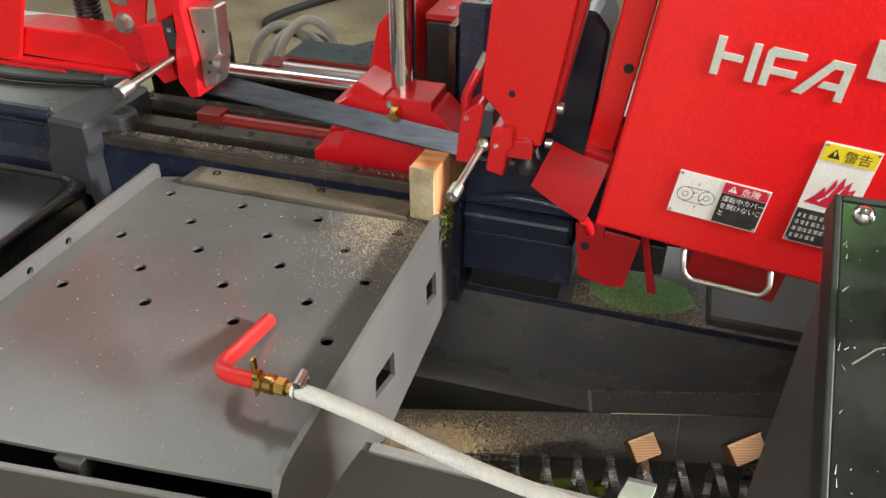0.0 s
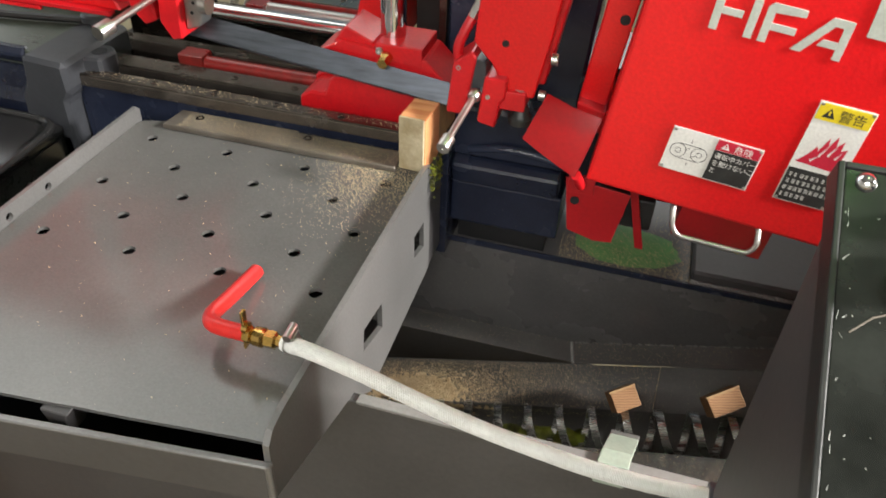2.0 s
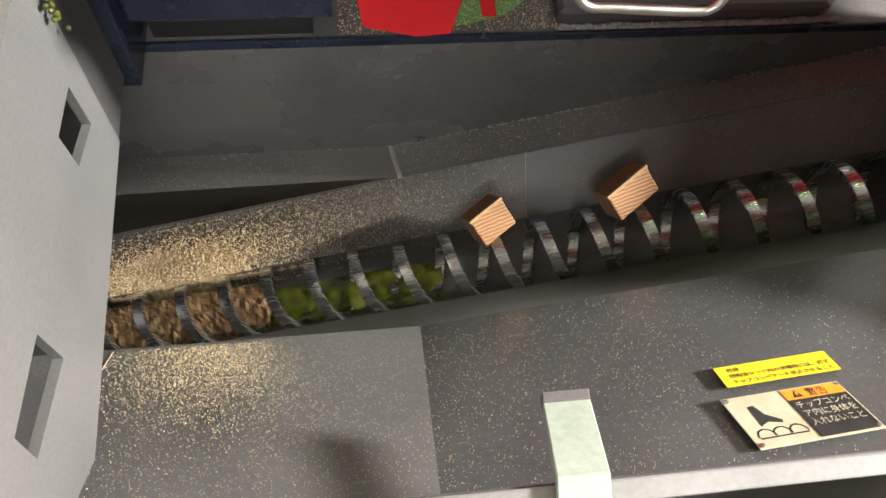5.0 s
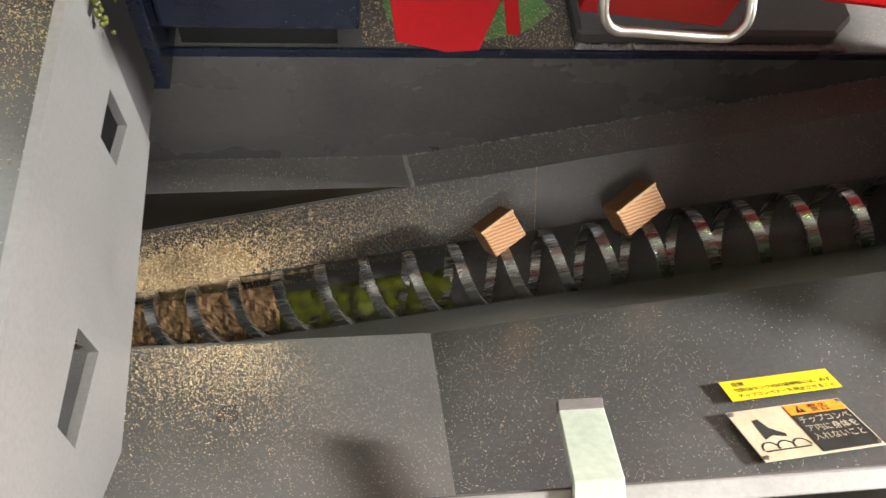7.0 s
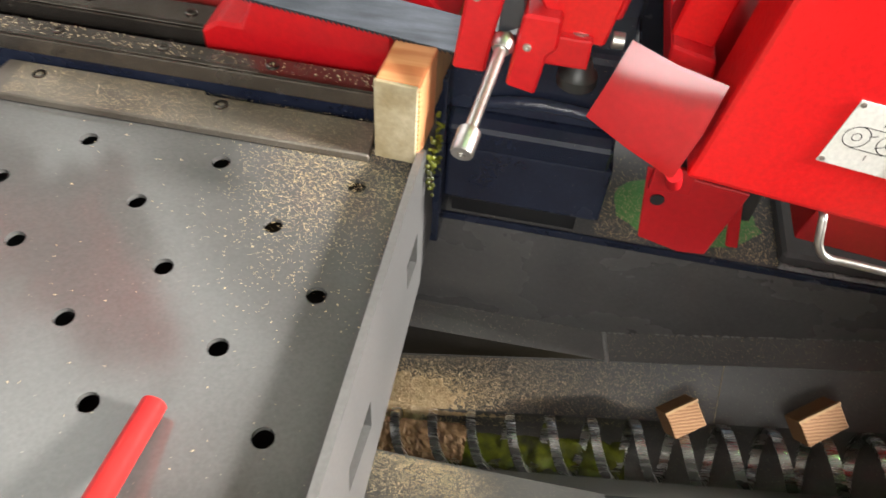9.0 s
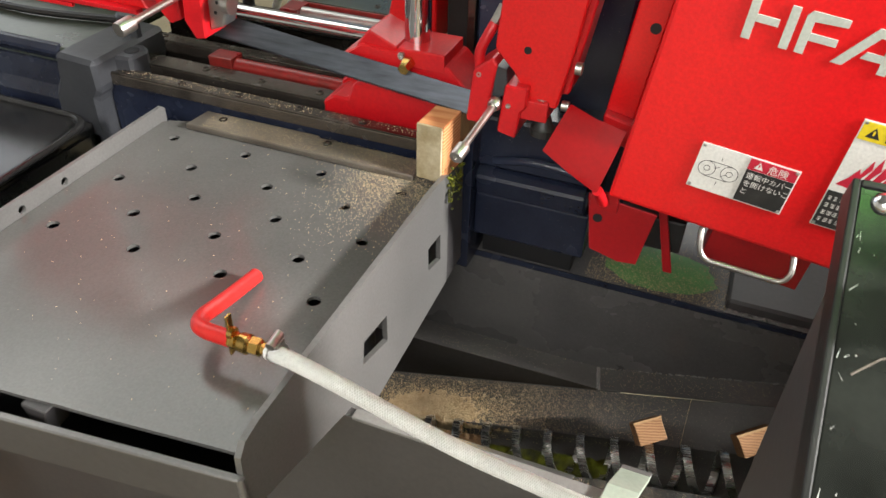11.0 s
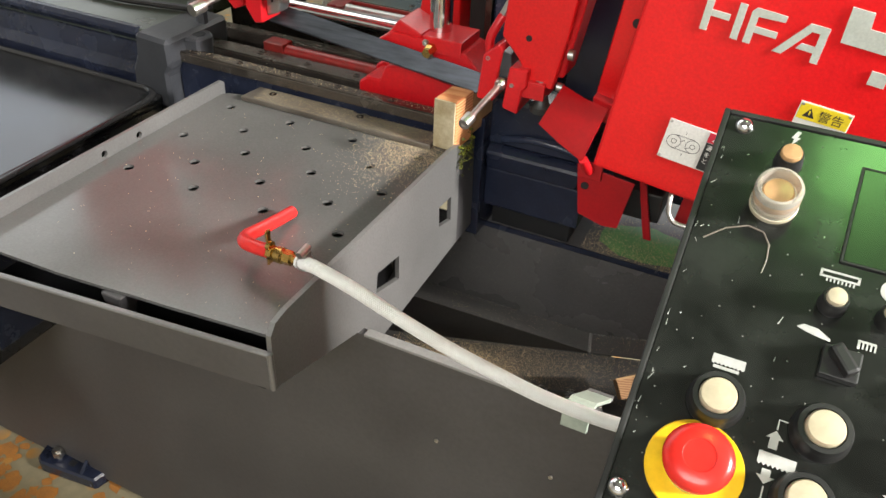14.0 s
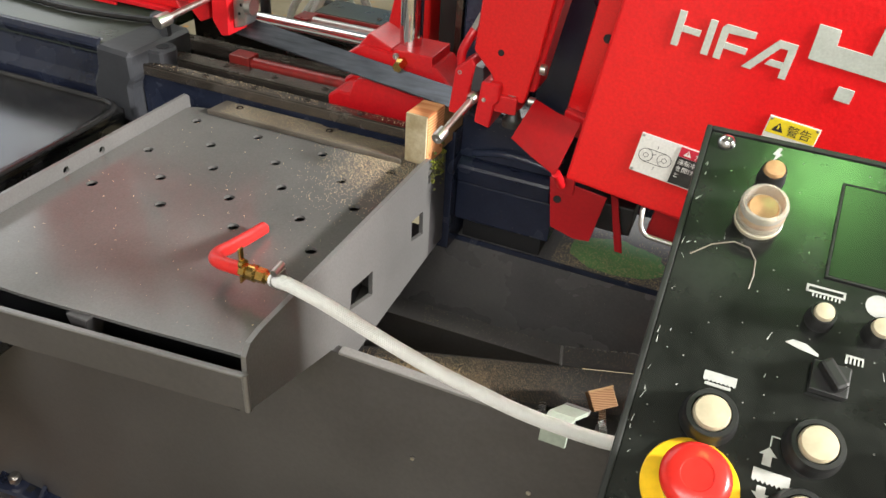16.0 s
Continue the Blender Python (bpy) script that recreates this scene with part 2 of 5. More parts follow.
CLEARCAP = glass_mat("clear_button_guard", (0.88, 0.84, 0.74))
SCREEN = surface("dark_green_display", (0.007, 0.016, 0.006), (0.012, 0.025, 0.009), (0.2, 0.28), 0, 10, 100, 0.02)

# ---------- building helpers ----------
ORIGIN = {}


def thing(name, at, label, category, group="", kind=""):
    ob = new(name)
    ob.empty_display_size = 0.02
    ob.location = at
    ORIGIN[name_key(ob)] = Vector(at)
    return tagged(ob, label, category, group, kind)


def name_key(ob):
    return ob.name


def finish(bm, smooth):
    bmesh.ops.recalc_face_normals(bm, faces=bm.faces[:])
    for f in bm.faces:
        f.smooth = smooth


def part(name, bm, material, parent=None, label="", smooth=False, second=None):
    """Links a bmesh built in world coordinates as one mesh under its thing or part."""
    finish(bm, smooth)
    base = ORIGIN[name_key(parent)] if parent else Vector((0, 0, 0))
    bmesh.ops.translate(bm, verts=bm.verts[:], vec=-base)
    me = bpy.data.meshes.new(name)
    bm.to_mesh(me)
    bm.free()
    me.materials.append(material)
    if second:
        me.materials.append(second)
    ob = new(name, me)
    if parent:
        ob.parent = parent
    ORIGIN[name_key(ob)] = base
    if smooth:
        me.set_sharp_from_angle(angle=radians(40))
    return tagged(ob, label)


def solo(name, bm, material, label, category, kind="", group="", smooth=False):
    return tagged(part(name, bm, material, None, "", smooth), label, category, group, kind)


def bevelled(bm, width, segments=2):
    if width:
        sharp = [e for e in bm.edges if e.is_manifold and e.calc_face_angle(0) > 0.5]
        bmesh.ops.bevel(bm, geom=sharp, offset=width, segments=segments, affect="EDGES", profile=0.6)
    return bm


def box(x0, x1, y0, y1, z0, z1, bev=0.0015, m=None):
    bm = bmesh.new()
    bmesh.ops.create_cube(bm, size=1)
    for v in bm.verts:
        v.co = Vector(((x0 + x1) / 2 + v.co.x * (x1 - x0), (y0 + y1) / 2 + v.co.y * (y1 - y0), (z0 + z1) / 2 + v.co.z * (z1 - z0)))
    bevelled(bm, bev)
    if m:
        bmesh.ops.transform(bm, matrix=m, verts=bm.verts[:])
    return bm


def prism(points, axis, a, b, bev=0.001, m=None):
    """A flat outline, given in the two other axes, drawn out along axis from a to b."""
    bm = bmesh.new()

    def at(p, w):
        return {"x": (w, p[0], p[1]), "y": (p[0], w, p[1]), "z": (p[0], p[1], w)}[axis]

    lo, hi = [bm.verts.new(at(p, a)) for p in points], [bm.verts.new(at(p, b)) for p in points]
    bm.faces.new(lo)
    bm.faces.new(hi[::-1])
    for i in range(len(points)):
        j = (i + 1) % len(points)
        bm.faces.new((lo[i], hi[i], hi[j], lo[j]))
    bmesh.ops.recalc_face_normals(bm, faces=bm.faces[:])
    bevelled(bm, bev, 1)
    if m:
        bmesh.ops.transform(bm, matrix=m, verts=bm.verts[:])
    return bm


def rod(p, q, r, r2=None, n=24, bev=0.0, bm=None):
    bm = bm or bmesh.new()
    p, q = Vector(p), Vector(q)
    m = Matrix.Translation((p + q) / 2) @ (q - p).to_track_quat("Z", "Y").to_matrix().to_4x4()
    made = bmesh.ops.create_cone(bm, cap_ends=True, segments=n, radius1=r, radius2=r if r2 is None else r2, depth=(q - p).length, matrix=m)
    if bev:
        es = [e for e in {e for v in made["verts"] for e in v.link_edges} if e.calc_face_angle(0) > 1.0]
        bmesh.ops.bevel(bm, geom=es, offset=bev, segments=2, affect="EDGES")
    return bm


def curve_points(ctrl, n=60):
    """Catmull-Rom through the control points."""
    c = [Vector(p) for p in ctrl]
    c = [c[0] * 2 - c[1]] + c + [c[-1] * 2 - c[-2]]
    out = []
    per = max(2, n // (len(c) - 3))
    for i in range(1, len(c) - 2):
        for k in range(per):
            t = k / per
            a, b, d, e = c[i - 1], c[i], c[i + 1], c[i + 2]
            out.append(0.5 * ((2 * b) + (d - a) * t + (2 * a - 5 * b + 4 * d - e) * t * t + (3 * b - a - 3 * d + e) * t ** 3))
    return out + [c[-2]]


def tube(pts, r, n=14, bm=None):
    bm = bm or bmesh.new()
    pts = [Vector(p) for p in pts]
    side = None
    rings = []
    for i, p in enumerate(pts):
        d = (pts[min(i + 1, len(pts) - 1)] - pts[max(i - 1, 0)]).normalized()
        if side is None:
            side = d.orthogonal().normalized()
        side = (side - d * side.dot(d)).normalized()
        up = d.cross(side)
        rings.append([bm.verts.new(p + r * (math.cos(a) * side + math.sin(a) * up)) for a in [k * math.tau / n for k in range(n)]])
    for a, b in zip(rings, rings[1:]):
        for k in range(n):
            bm.faces.new((a[k], a[(k + 1) % n], b[(k + 1) % n], b[k]))
    bm.faces.new(rings[0][::-1])
    bm.faces.new(rings[-1])
    return bm


def sheet(rows, thick=0.003):
    """A bent sheet through rows of points, given thickness."""
    bm = bmesh.new()
    g = [[bm.verts.new(p) for p in r] for r in rows]
    for a, b in zip(g, g[1:]):
        for k in range(len(a) - 1):
            bm.faces.new((a[k], a[k + 1], b[k + 1], b[k]))
    bmesh.ops.recalc_face_normals(bm, faces=bm.faces[:])
    bmesh.ops.solidify(bm, geom=bm.faces[:], thickness=thick)
    return bm


def ring_plate(outline, holes, axis, a, b, bev=0.0006):
    """A plate with holes through it; outline and holes lie in the two other axes."""
    bm = bmesh.new()

    def at(p, w):
        return {"x": (w, p[0], p[1]), "y": (p[0], w, p[1]), "z": (p[0], p[1], w)}[axis]

    edges = []
    for loop in [outline] + holes:
        vs = [bm.verts.new(at(p, a)) for p in loop]
        edges += [bm.edges.new((vs[i], vs[(i + 1) % len(vs)])) for i in range(len(vs))]
    bmesh.ops.triangle_fill(bm, use_beauty=True, use_dissolve=False, edges=edges)
    ext = bmesh.ops.extrude_face_region(bm, geom=bm.faces[:])
    off = Vector(at((0, 0), b)) - Vector(at((0, 0), a))
    bmesh.ops.translate(bm, verts=[v for v in ext["geom"] if isinstance(v, bmesh.types.BMVert)], vec=off)
    return bm


def circle(cx, cy, r, n=20):
    return [(cx + r * math.cos(k * math.tau / n), cy + r * math.sin(k * math.tau / n)) for k in range(n)]


def bolt(p, way, r=0.006, h=0.004, n=6, washer=True):
    """Hexagon bolt head with its washer, at p, standing out along way."""
    bm = bmesh.new()
    p, way = Vector(p), Vector(way).normalized()
    if washer:
        rod(p, p + way * 0.0012, r * 1.35, n=20, bm=bm)
    rod(p + way * 0.0011, p + way * h, r, r * 0.94, n=n, bm=bm)
    return bm


def socket(p, way, r=0.0055, h=0.003):
    """Socket-head cap screw with a hollow."""
    bm = bmesh.new()
    p, way = Vector(p), Vector(way).normalized()
    m = Matrix.Translation(p) @ way.to_track_quat("Z", "Y").to_matrix().to_4x4()
    prof = [(r, 0), (r, h * 0.8), (r * 0.9, h), (r * 0.5, h), (r * 0.48, h * 0.2), (0.0001, h * 0.15)]
    rings = [[bm.verts.new(m @ Vector((a * math.cos(k * math.tau / 12), a * math.sin(k * math.tau / 12), b))) for k in range(12)] for a, b in prof]
    for s, t in zip(rings, rings[1:]):
        for k in range(12):
            bm.faces.new((s[k], s[(k + 1) % 12], t[(k + 1) % 12], t[k]))
    return bm


def lathe(p, way, prof, n=32):
    """A turned body: prof is radius and height along way from p."""
    bm = bmesh.new()
    p, way = Vector(p), Vector(way).normalized()
    m = Matrix.Translation(p) @ way.to_track_quat("Z", "Y").to_matrix().to_4x4()
    rings = [[bm.verts.new(m @ Vector((max(a, 1e-5) * math.cos(k * math.tau / n), max(a, 1e-5) * math.sin(k * math.tau / n), b))) for k in range(n)] for a, b in prof]
    for s, t in zip(rings, rings[1:]):
        for k in range(n):
            bm.faces.new((s[k], s[(k + 1) % n], t[(k + 1) % n], t[k]))
    bm.faces.new(rings[-1])
    bm.faces.new(rings[0][::-1])
    return bm


def join(*bms):
    out = bmesh.new()
    for b in bms:
        me = bpy.data.meshes.new("tmp")
        b.to_mesh(me)
        b.free()
        out.from_mesh(me)
        bpy.data.meshes.remove(me)
    return out


def grains(count, place, size, rng, stretch=1.0):
    """Many small chips lying where place() puts them: position and normal."""
    verts, faces = [], []
    for _ in range(count):
        p, up = place(rng)
        s = size * rng.uniform(0.5, 1.5)
        q = Euler((rng.uniform(0, 6), rng.uniform(0, 6), rng.uniform(0, 6))).to_matrix()
        k = len(verts)
        for c in ((1, 0, 0), (-0.5, 0.8, 0), (-0.5, -0.8, 0), (0, 0, 0.7)):
            verts.append(Vector(p) + q @ Vector((c[0] * stretch, c[1], c[2])) * s)
        faces += [(k, k + 1, k + 2), (k, k + 1, k + 3), (k + 1, k + 2, k + 3), (k + 2, k, k + 3)]
    me = bpy.data.meshes.new("grains")
    me.from_pydata([tuple(v) for v in verts], [], faces)
    return me


def stuff(name, me, material, label, category):
    me.materials.append(material)
    return tagged(new(name, me), label, category, "", "stuff")

# ---------- the place ----------
FLOOR = -0.05
g = bmesh.new()
bmesh.ops.create_grid(g, x_segments=8, y_segments=8, size=60)
bmesh.ops.translate(g, verts=g.verts[:], vec=(0, 0, FLOOR))
solo("floor", g, CONCRETE, "worn stained concrete workshop floor with rust marks", "floor", "structure")
solo("ceiling", box(-4.2, 4.2, -3.7, 5.2, 3.8, 3.9, 0), CEILM, "grey workshop ceiling", "ceiling", "structure")


def wall_with_opening(name, axis, a, b, lo, hi, o0, o1, oz0, oz1):
    out = [(lo, FLOOR), (hi, FLOOR), (hi, 3.8), (lo, 3.8)]
    hole = [(o0, oz0), (o1, oz0), (o1, oz1), (o0, oz1)]
    solo(name, ring_plate(out, [hole], axis, a, b), WALLM, "pale panelled workshop wall with a daylight opening", "wall", "structure")


wall_with_opening("wall_east", "x", 4.0, 4.2, -3.7, 5.2, -1.4, 0.6, 1.8, 3.4)
wall_with_opening("wall_west", "x", -4.2, -4.0, -3.7, 5.2, -0.2, 2.6, 1.2, 2.9)
wall_with_opening("wall_north", "y", 5.0, 5.2, -4.0, 4.0, -3.0, 1.0, 0.8, 3.0)
solo("wall_south", box(-4.0, 4.0, -3.7, -3.5, FLOOR, 3.8, 0), WALLM, "pale panelled workshop wall", "wall", "structure")


# ---------- machine bed: front housing and chip trough ----------
def zt(x):
    """Height of the inclined trough above its level part."""
    return 0.22 * max(0.0, x - 0.27)


bed = thing("machine_housing", (-0.2, -0.25, FLOOR), "dark charcoal painted sheet steel saw housing on the floor", "machine housing")
part("front_panel", box(-1.6, 0.9, -0.252, -0.242, FLOOR + 0.012, 0.609, 0.002), CHAR, bed)
part("top_edge", box(0.055, 0.9, -0.2535, -0.2405, 0.607, 0.612, 0.0015), EDGE, bed, "bare grey top edge")
WY, WZ = 0.164, 0.531        # rear wall of the trough and height of the shelf behind it


def weld_z(x):
    """Foot of the rear wall: level, then rising along the conveyor."""
    return 0.362 + 0.012 * x if x < 0.259 else 0.3655 + 0.275 * (x - 0.259)


part("back_wall", sheet([[(x, WY, WZ) for x in (-0.13, 0.259, 0.5, 0.78)], [(x, WY, weld_z(x)) for x in (-0.13, 0.259, 0.5, 0.78)]]), CLEAN_TROUGH, bed, "dusty dark back wall of the chip trough")
part("recess_wall", box(-0.13, 0.3, 0.168, 0.172, 0.12, 0.36, 0.001), CHAR, bed)
weld_pts = [(x, WY - 0.001, weld_z(x) + 0.001) for x in (-0.12, -0.03, 0.05, 0.12, 0.19, 0.259)]
part("strip", sheet([[(-0.13, WY - 0.001, weld_z(-0.13)), (0.259, WY - 0.001, weld_z(0.259))], [(-0.13, 0.131, 0.343), (0.267, 0.131, 0.352)]]), TROUGH, bed)
part("inclined_strip", sheet([[(x, WY - 0.001, weld_z(x)) for x in (0.260, 0.5, 0.78)],
                              [(0.268, 0.131, 0.352), (0.5, 0.131, 0.416), (0.78, 0.131, 0.494)]]), TROUGH, bed)


def bead(pts, r, seed):
    """An uneven weld bead along a line."""
    rng = random.Random(seed)
    bm = bmesh.new()
    fine = curve_points(pts, 260)
    for p in fine:
        q = p + Vector((0, rng.uniform(-r, r) * 0.3, rng.uniform(-r, r) * 0.3))
        bmesh.ops.create_icosphere(bm, subdivisions=1, radius=r * rng.uniform(0.65, 1.05), matrix=Matrix.Translation(q))
    return bm


part("weld_bead", bead(weld_pts, 0.0028, 1), EDGE, bed, "rough painted weld", True)
part("weld_bead", bead([(0.259, 0.163, 0.366), (0.262, 0.150, 0.361), (0.267, 0.132, 0.353)], 0.0034, 2), EDGE, bed, "rough painted weld", True)
part("weld_bead", bead([(x, WY - 0.001, weld_z(x) + 0.001) for x in (0.26, 0.42, 0.56, 0.70, 0.77)], 0.0028, 3), EDGE, bed, "rough painted weld", True)
# shelf behind the trough
part("shelf", box(0.02, 0.9, WY - 0.001, 0.45, WZ - 0.0045, WZ + 0.0005, 0.001), TROUGH, bed, "dark shelf strewn with sawdust")
part("shelf_edge", box(0.03, 0.9, WY - 0.0035, WY + 0.0005, WZ - 0.007, WZ + 0.0025, 0.0015), NAVY, bed)
part("raised_cover_plate", prism([(0.408, 0.170), (0.665, 0.170), (0.69, 0.193), (0.69, 0.36), (0.408, 0.36)], "z", WZ + 0.0008, WZ + 0.020, 0.004), CHAR, bed)
part("weld_bead", bead([(0.41, 0.167, WZ + 0.003), (0.5, 0.167, WZ + 0.003), (0.6, 0.167, WZ + 0.003), (0.68, 0.168, WZ + 0.004)], 0.0035, 4), EDGE, bed, "rough painted weld", True)
# the inclined screw channel
AY, AZ, SL = 0.042, 0.217, 0.287


def axis_z(x):
    return AZ + SL * x


def front_z(x):
    """Lower edge of the sloping front wall, above the screw."""
    return 0.357 if x < 0.272 else 0.359 + 0.29 * min(x - 0.272, 0.10) + 0.255 * max(0.0, x - 0.372)


def channel_z(x, y):
    """Floor of the channel: a sloping rear sheet running into a round gutter."""
    if y > 0.081:
        return axis_z(x) + 0.004 + (y - 0.081) * 0.855
    return axis_z(x) + 0.004 - 0.041 * math.sqrt(max(0.0, 1 - ((y - AY) / 0.0395) ** 2))


def channel(x0, x1, lab):
    rows = []
    for x in (x0, (x0 + x1) / 2, x1):
        za = axis_z(x)
        r = [(x, 0.1365, channel_z(x, 0.1365) - (0.0 if x0 < 0 else 0.0025)), (x, 0.108, channel_z(x, 0.108))]
        r += [(x, AY + 0.0395 * math.cos(a), za + 0.004 - 0.041 * math.sin(a)) for a in [radians(k) for k in range(0, 181, 15)]]
        r += [(x, -0.047, max(za + 0.02, front_z(x) - 0.003))]
        rows.append(r)
    part("channel_sheet", sheet(rows, 0.002), TROUGH, bed, lab, True)


channel(-0.13, 0.2982, "dusty channel sheet with coolant sludge")
channel(0.2980, 0.80, "dark sloping channel sheet")
# front sloping wall of the trough, in two sheets
part("sloping_wall", sheet([[(-0.13, -0.046, 0.355), (0.272, -0.046, 0.359)], [(-0.13, -0.241, 0.552), (0.257, -0.241, 0.552)]]), FRONT_DUSTY, bed, "dusty grey sloping wall")
def clean_row(k):
    """One row of the second, slightly twisted sheet; k runs from its lower edge to its top."""
    return [(x - 0.015 * k * (0.78 - x) / 0.51, -0.044 - 0.1972 * k, (front_z(x) + 0.001) * (1 - k) + (0.5535 + 0.03 * (x - 0.27)) * k) for x in np.linspace(0.2705, 0.78, 41)]


part("sloping_wall", sheet([clean_row(k / 16) for k in range(17)]), FRONT_CLEAN, bed, "cleaner grey sloping wall", True)
part("inner_lip", box(-0.13, 0.9, -0.2415, -0.2385, 0.546, 0.6075, 0.001), CHAR, bed)
part("end_wall", box(0.775, 0.785, -0.24, 0.163, 0.36, 0.60, 0.001), CHAR, bed)
part("end_baffle", prism([(-0.24, 0.56), (-0.06, 0.56), (-0.03, 0.46), (-0.055, 0.40), (-0.24, 0.545)], "x", 0.755, 0.76, 0.001), CHAR, bed)
# end wall coloured near-black to hold the shade at the trough's left end
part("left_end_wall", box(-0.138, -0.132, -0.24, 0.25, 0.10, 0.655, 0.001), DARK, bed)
part("bolt", bolt((0.160, -0.252, 0.472), (0, -1, 0), 0.003, 0.003, 8, False), SATIN, bed)
part("bolt", bolt((0.313, -0.252, 0.489), (0, -1, 0), 0.003, 0.003, 8, False), SATIN, bed)

bracket = thing("hook_bracket", (0.33, -0.22, 0.54), "pale green painted hook bracket over the trough edge", "bracket")
BR = surface("pale_green_worn_paint", (0.30, 0.36, 0.30), (0.40, 0.45, 0.38), (0.4, 0.55), 0, 30, 200, 0.1)
LEAN = Matrix(((1, 0.16, 0, 0.029), (0, 1, 0, 0), (0, 0, 1, 0), (0, 0, 0, 1)))
part("tongue", prism([(-0.188, 0.577), (-0.186, 0.583), (-0.238, 0.620), (-0.258, 0.621), (-0.258, 0.588), (-0.254, 0.588), (-0.254, 0.616), (-0.239, 0.615)], "x", 0.325, 0.356, 0.0008, LEAN), BR, bracket)
part("end_tip", prism([(-0.188, 0.577), (-0.181, 0.574), (-0.178, 0.580), (-0.186, 0.583)], "x", 0.325, 0.356, 0.0008, LEAN), LIP, bracket)

# chip screw
RO_BASE = 0.0364
screw = thing("chip_screw", (0.3, AY, axis_z(0.3) - RO_BASE), "shaftless steel spiral chip conveyor lying in its channel", "screw conveyor")
bm = bmesh.new()
PITCH, RO, RI = 0.0482, 0.0358, 0.0290
DIRX, DIRZ = 1 / math.hypot(1, SL), SL / math.hypot(1, SL)
prev = None
x0, x1 = -0.12, 0.77
N = 620
for i in range(N + 1):
    x = x0 + (x1 - x0) * i / N
    a = math.tau * (x - x0) / PITCH + 0.6
    ca, sa = math.cos(a), math.sin(a)
    ring = []
    for r, w in ((RO, -0.0058), (RO + 0.0006, 0.0), (RO, 0.0058), (RI, 0.0052), (RI, -0.0052)):
        ring.append(bm.verts.new((x + w * DIRX - r * sa * DIRZ, AY + r * ca, axis_z(x) + w * DIRZ + r * sa * DIRX)))
    if prev:
        for k in range(5):
            bm.faces.new((prev[k], prev[(k + 1) % 5], ring[(k + 1) % 5], ring[k]))
    prev = ring
part("spiral", bm, STEEL, screw, "", True)
part("end_tube", rod((0.765, AY, axis_z(0.765)), (0.82, AY, axis_z(0.82)), 0.046), CHAR, screw, "dark outlet tube", True)


def offcut(at, rot, sx, sy, sz):
    o = thing("wood_offcut", at, "small sawn larch offcut lying on the chip screw", "wood offcut", "offcuts on the screw")
    m = pose(*at, *rot)
    part("block", box(-sx / 2, sx / 2, -sy / 2, sy / 2, -sz / 2, sz / 2, 0.0015, m), OFFCUT_M, o)
    rng = random.Random(int(at[0] * 1000))
    part("chipped_edge", box(-sx / 2 - 0.001, sx / 2 + 0.001, sy / 2 - 0.002, sy / 2 + 0.0015, sz / 2 - 0.004, sz / 2 + 0.0008, 0.001, m), WOOD_DARK, o, "darker bark edge")


offcut((0.351, 0.062, 0.372), (42, -12, 33), 0.040, 0.032, 0.030)
offcut((0.486, 0.064, 0.412), (42, -14, 33), 0.050, 0.030, 0.030)


# ---------- outfeed tray ----------
tray = thing("outfeed_tray", (-0.16, -0.2, 0.70), "grey steel outfeed tray with staggered round holes", "tray")
PX0, PX1, PY0, PY1, PZ = -0.352, 0.040, -0.405, 0.044, 0.72
holes = []
for r in range(5):
    for c in range(4 if r % 2 == 0 else 3):
        holes.append(circle(-0.33 + 0.11 * c if r % 2 == 0 else -0.264 + 0.1055 * c + (0.004 if c else 0), -0.054 * r, 0.0072))
front = [(-0.372, -0.431), (-0.352, -0.43), (-0.29, -0.428), (-0.23, -0.426), (-0.168, -0.421), (-0.14, -0.418), (-0.09, -0.414), (-0.04, -0.409), (0.02, -0.403), (0.036, -0.402)]
outline = front + [(0.036, 0.046), (-0.34, 0.046), (-0.366, 0.038), (-0.372, 0.03)]
part("plate", ring_plate(outline, holes, "z", PZ - 0.004, PZ), PLATE, tray)
part("side_flange", ring_plate([(-0.44, 0.705), (0.036, 0.714), (0.041, 0.718), (0.041, 0.736), (0.035, 0.741), (-0.44, 0.741)],
                               [circle(-0.149, 0.727, 0.0052), circle(-0.214, 0.727, 0.0052)], "x", -0.378, -0.373), LIP, tray, "lighter upright side flange")
part("flange_foot", box(-0.3735, -0.35, -0.43, 0.036, 0.714, 0.7165, 0.0008), LIP, tray)
side_out = [(-0.417, 0.664), (-0.414, 0.733), (-0.405, 0.744), (-0.385, 0.7475), (0.0, 0.743), (0.026, 0.740), (0.037, 0.735), (0.040, 0.566), (-0.19, 0.556), (-0.255, 0.612)]
win = [(-0.147, 0.660), (-0.147, 0.622), (-0.207, 0.640), (-0.203, 0.669)]
win2 = [(0.012, 0.663), (0.014, 0.622), (-0.026, 0.633), (-0.028, 0.667)]
part("side_plate", ring_plate(side_out, [win, win2], "x", 0.041, 0.047), LIP, tray, "lighter side plate with two square windows")
part("rear_extension", prism([(0.034, 0.732), (0.095, 0.722), (0.103, 0.562), (0.034, 0.560)], "x", 0.0395, 0.0445, 0.001), CHAR, tray, "darker dusty rear extension")
part("front_apron", prism([(0.046, -0.4195), (0.046, -0.4150), (-0.75, -0.497), (-0.75, -0.502)], "z", 0.662, 0.711, 0.0012), CHAR, tray, "dark folded front apron")
part("apron_lip", prism([(0.046, -0.4210), (0.046, -0.4140), (-0.75, -0.496), (-0.75, -0.503)], "z", 0.7095, 0.7135, 0.0012), LIP, tray)
part("corner_post", rod((0.0455, -0.4172, 0.662), (0.0455, -0.4172, 0.714), 0.0036, bev=0.001), LIP, tray, "", True)
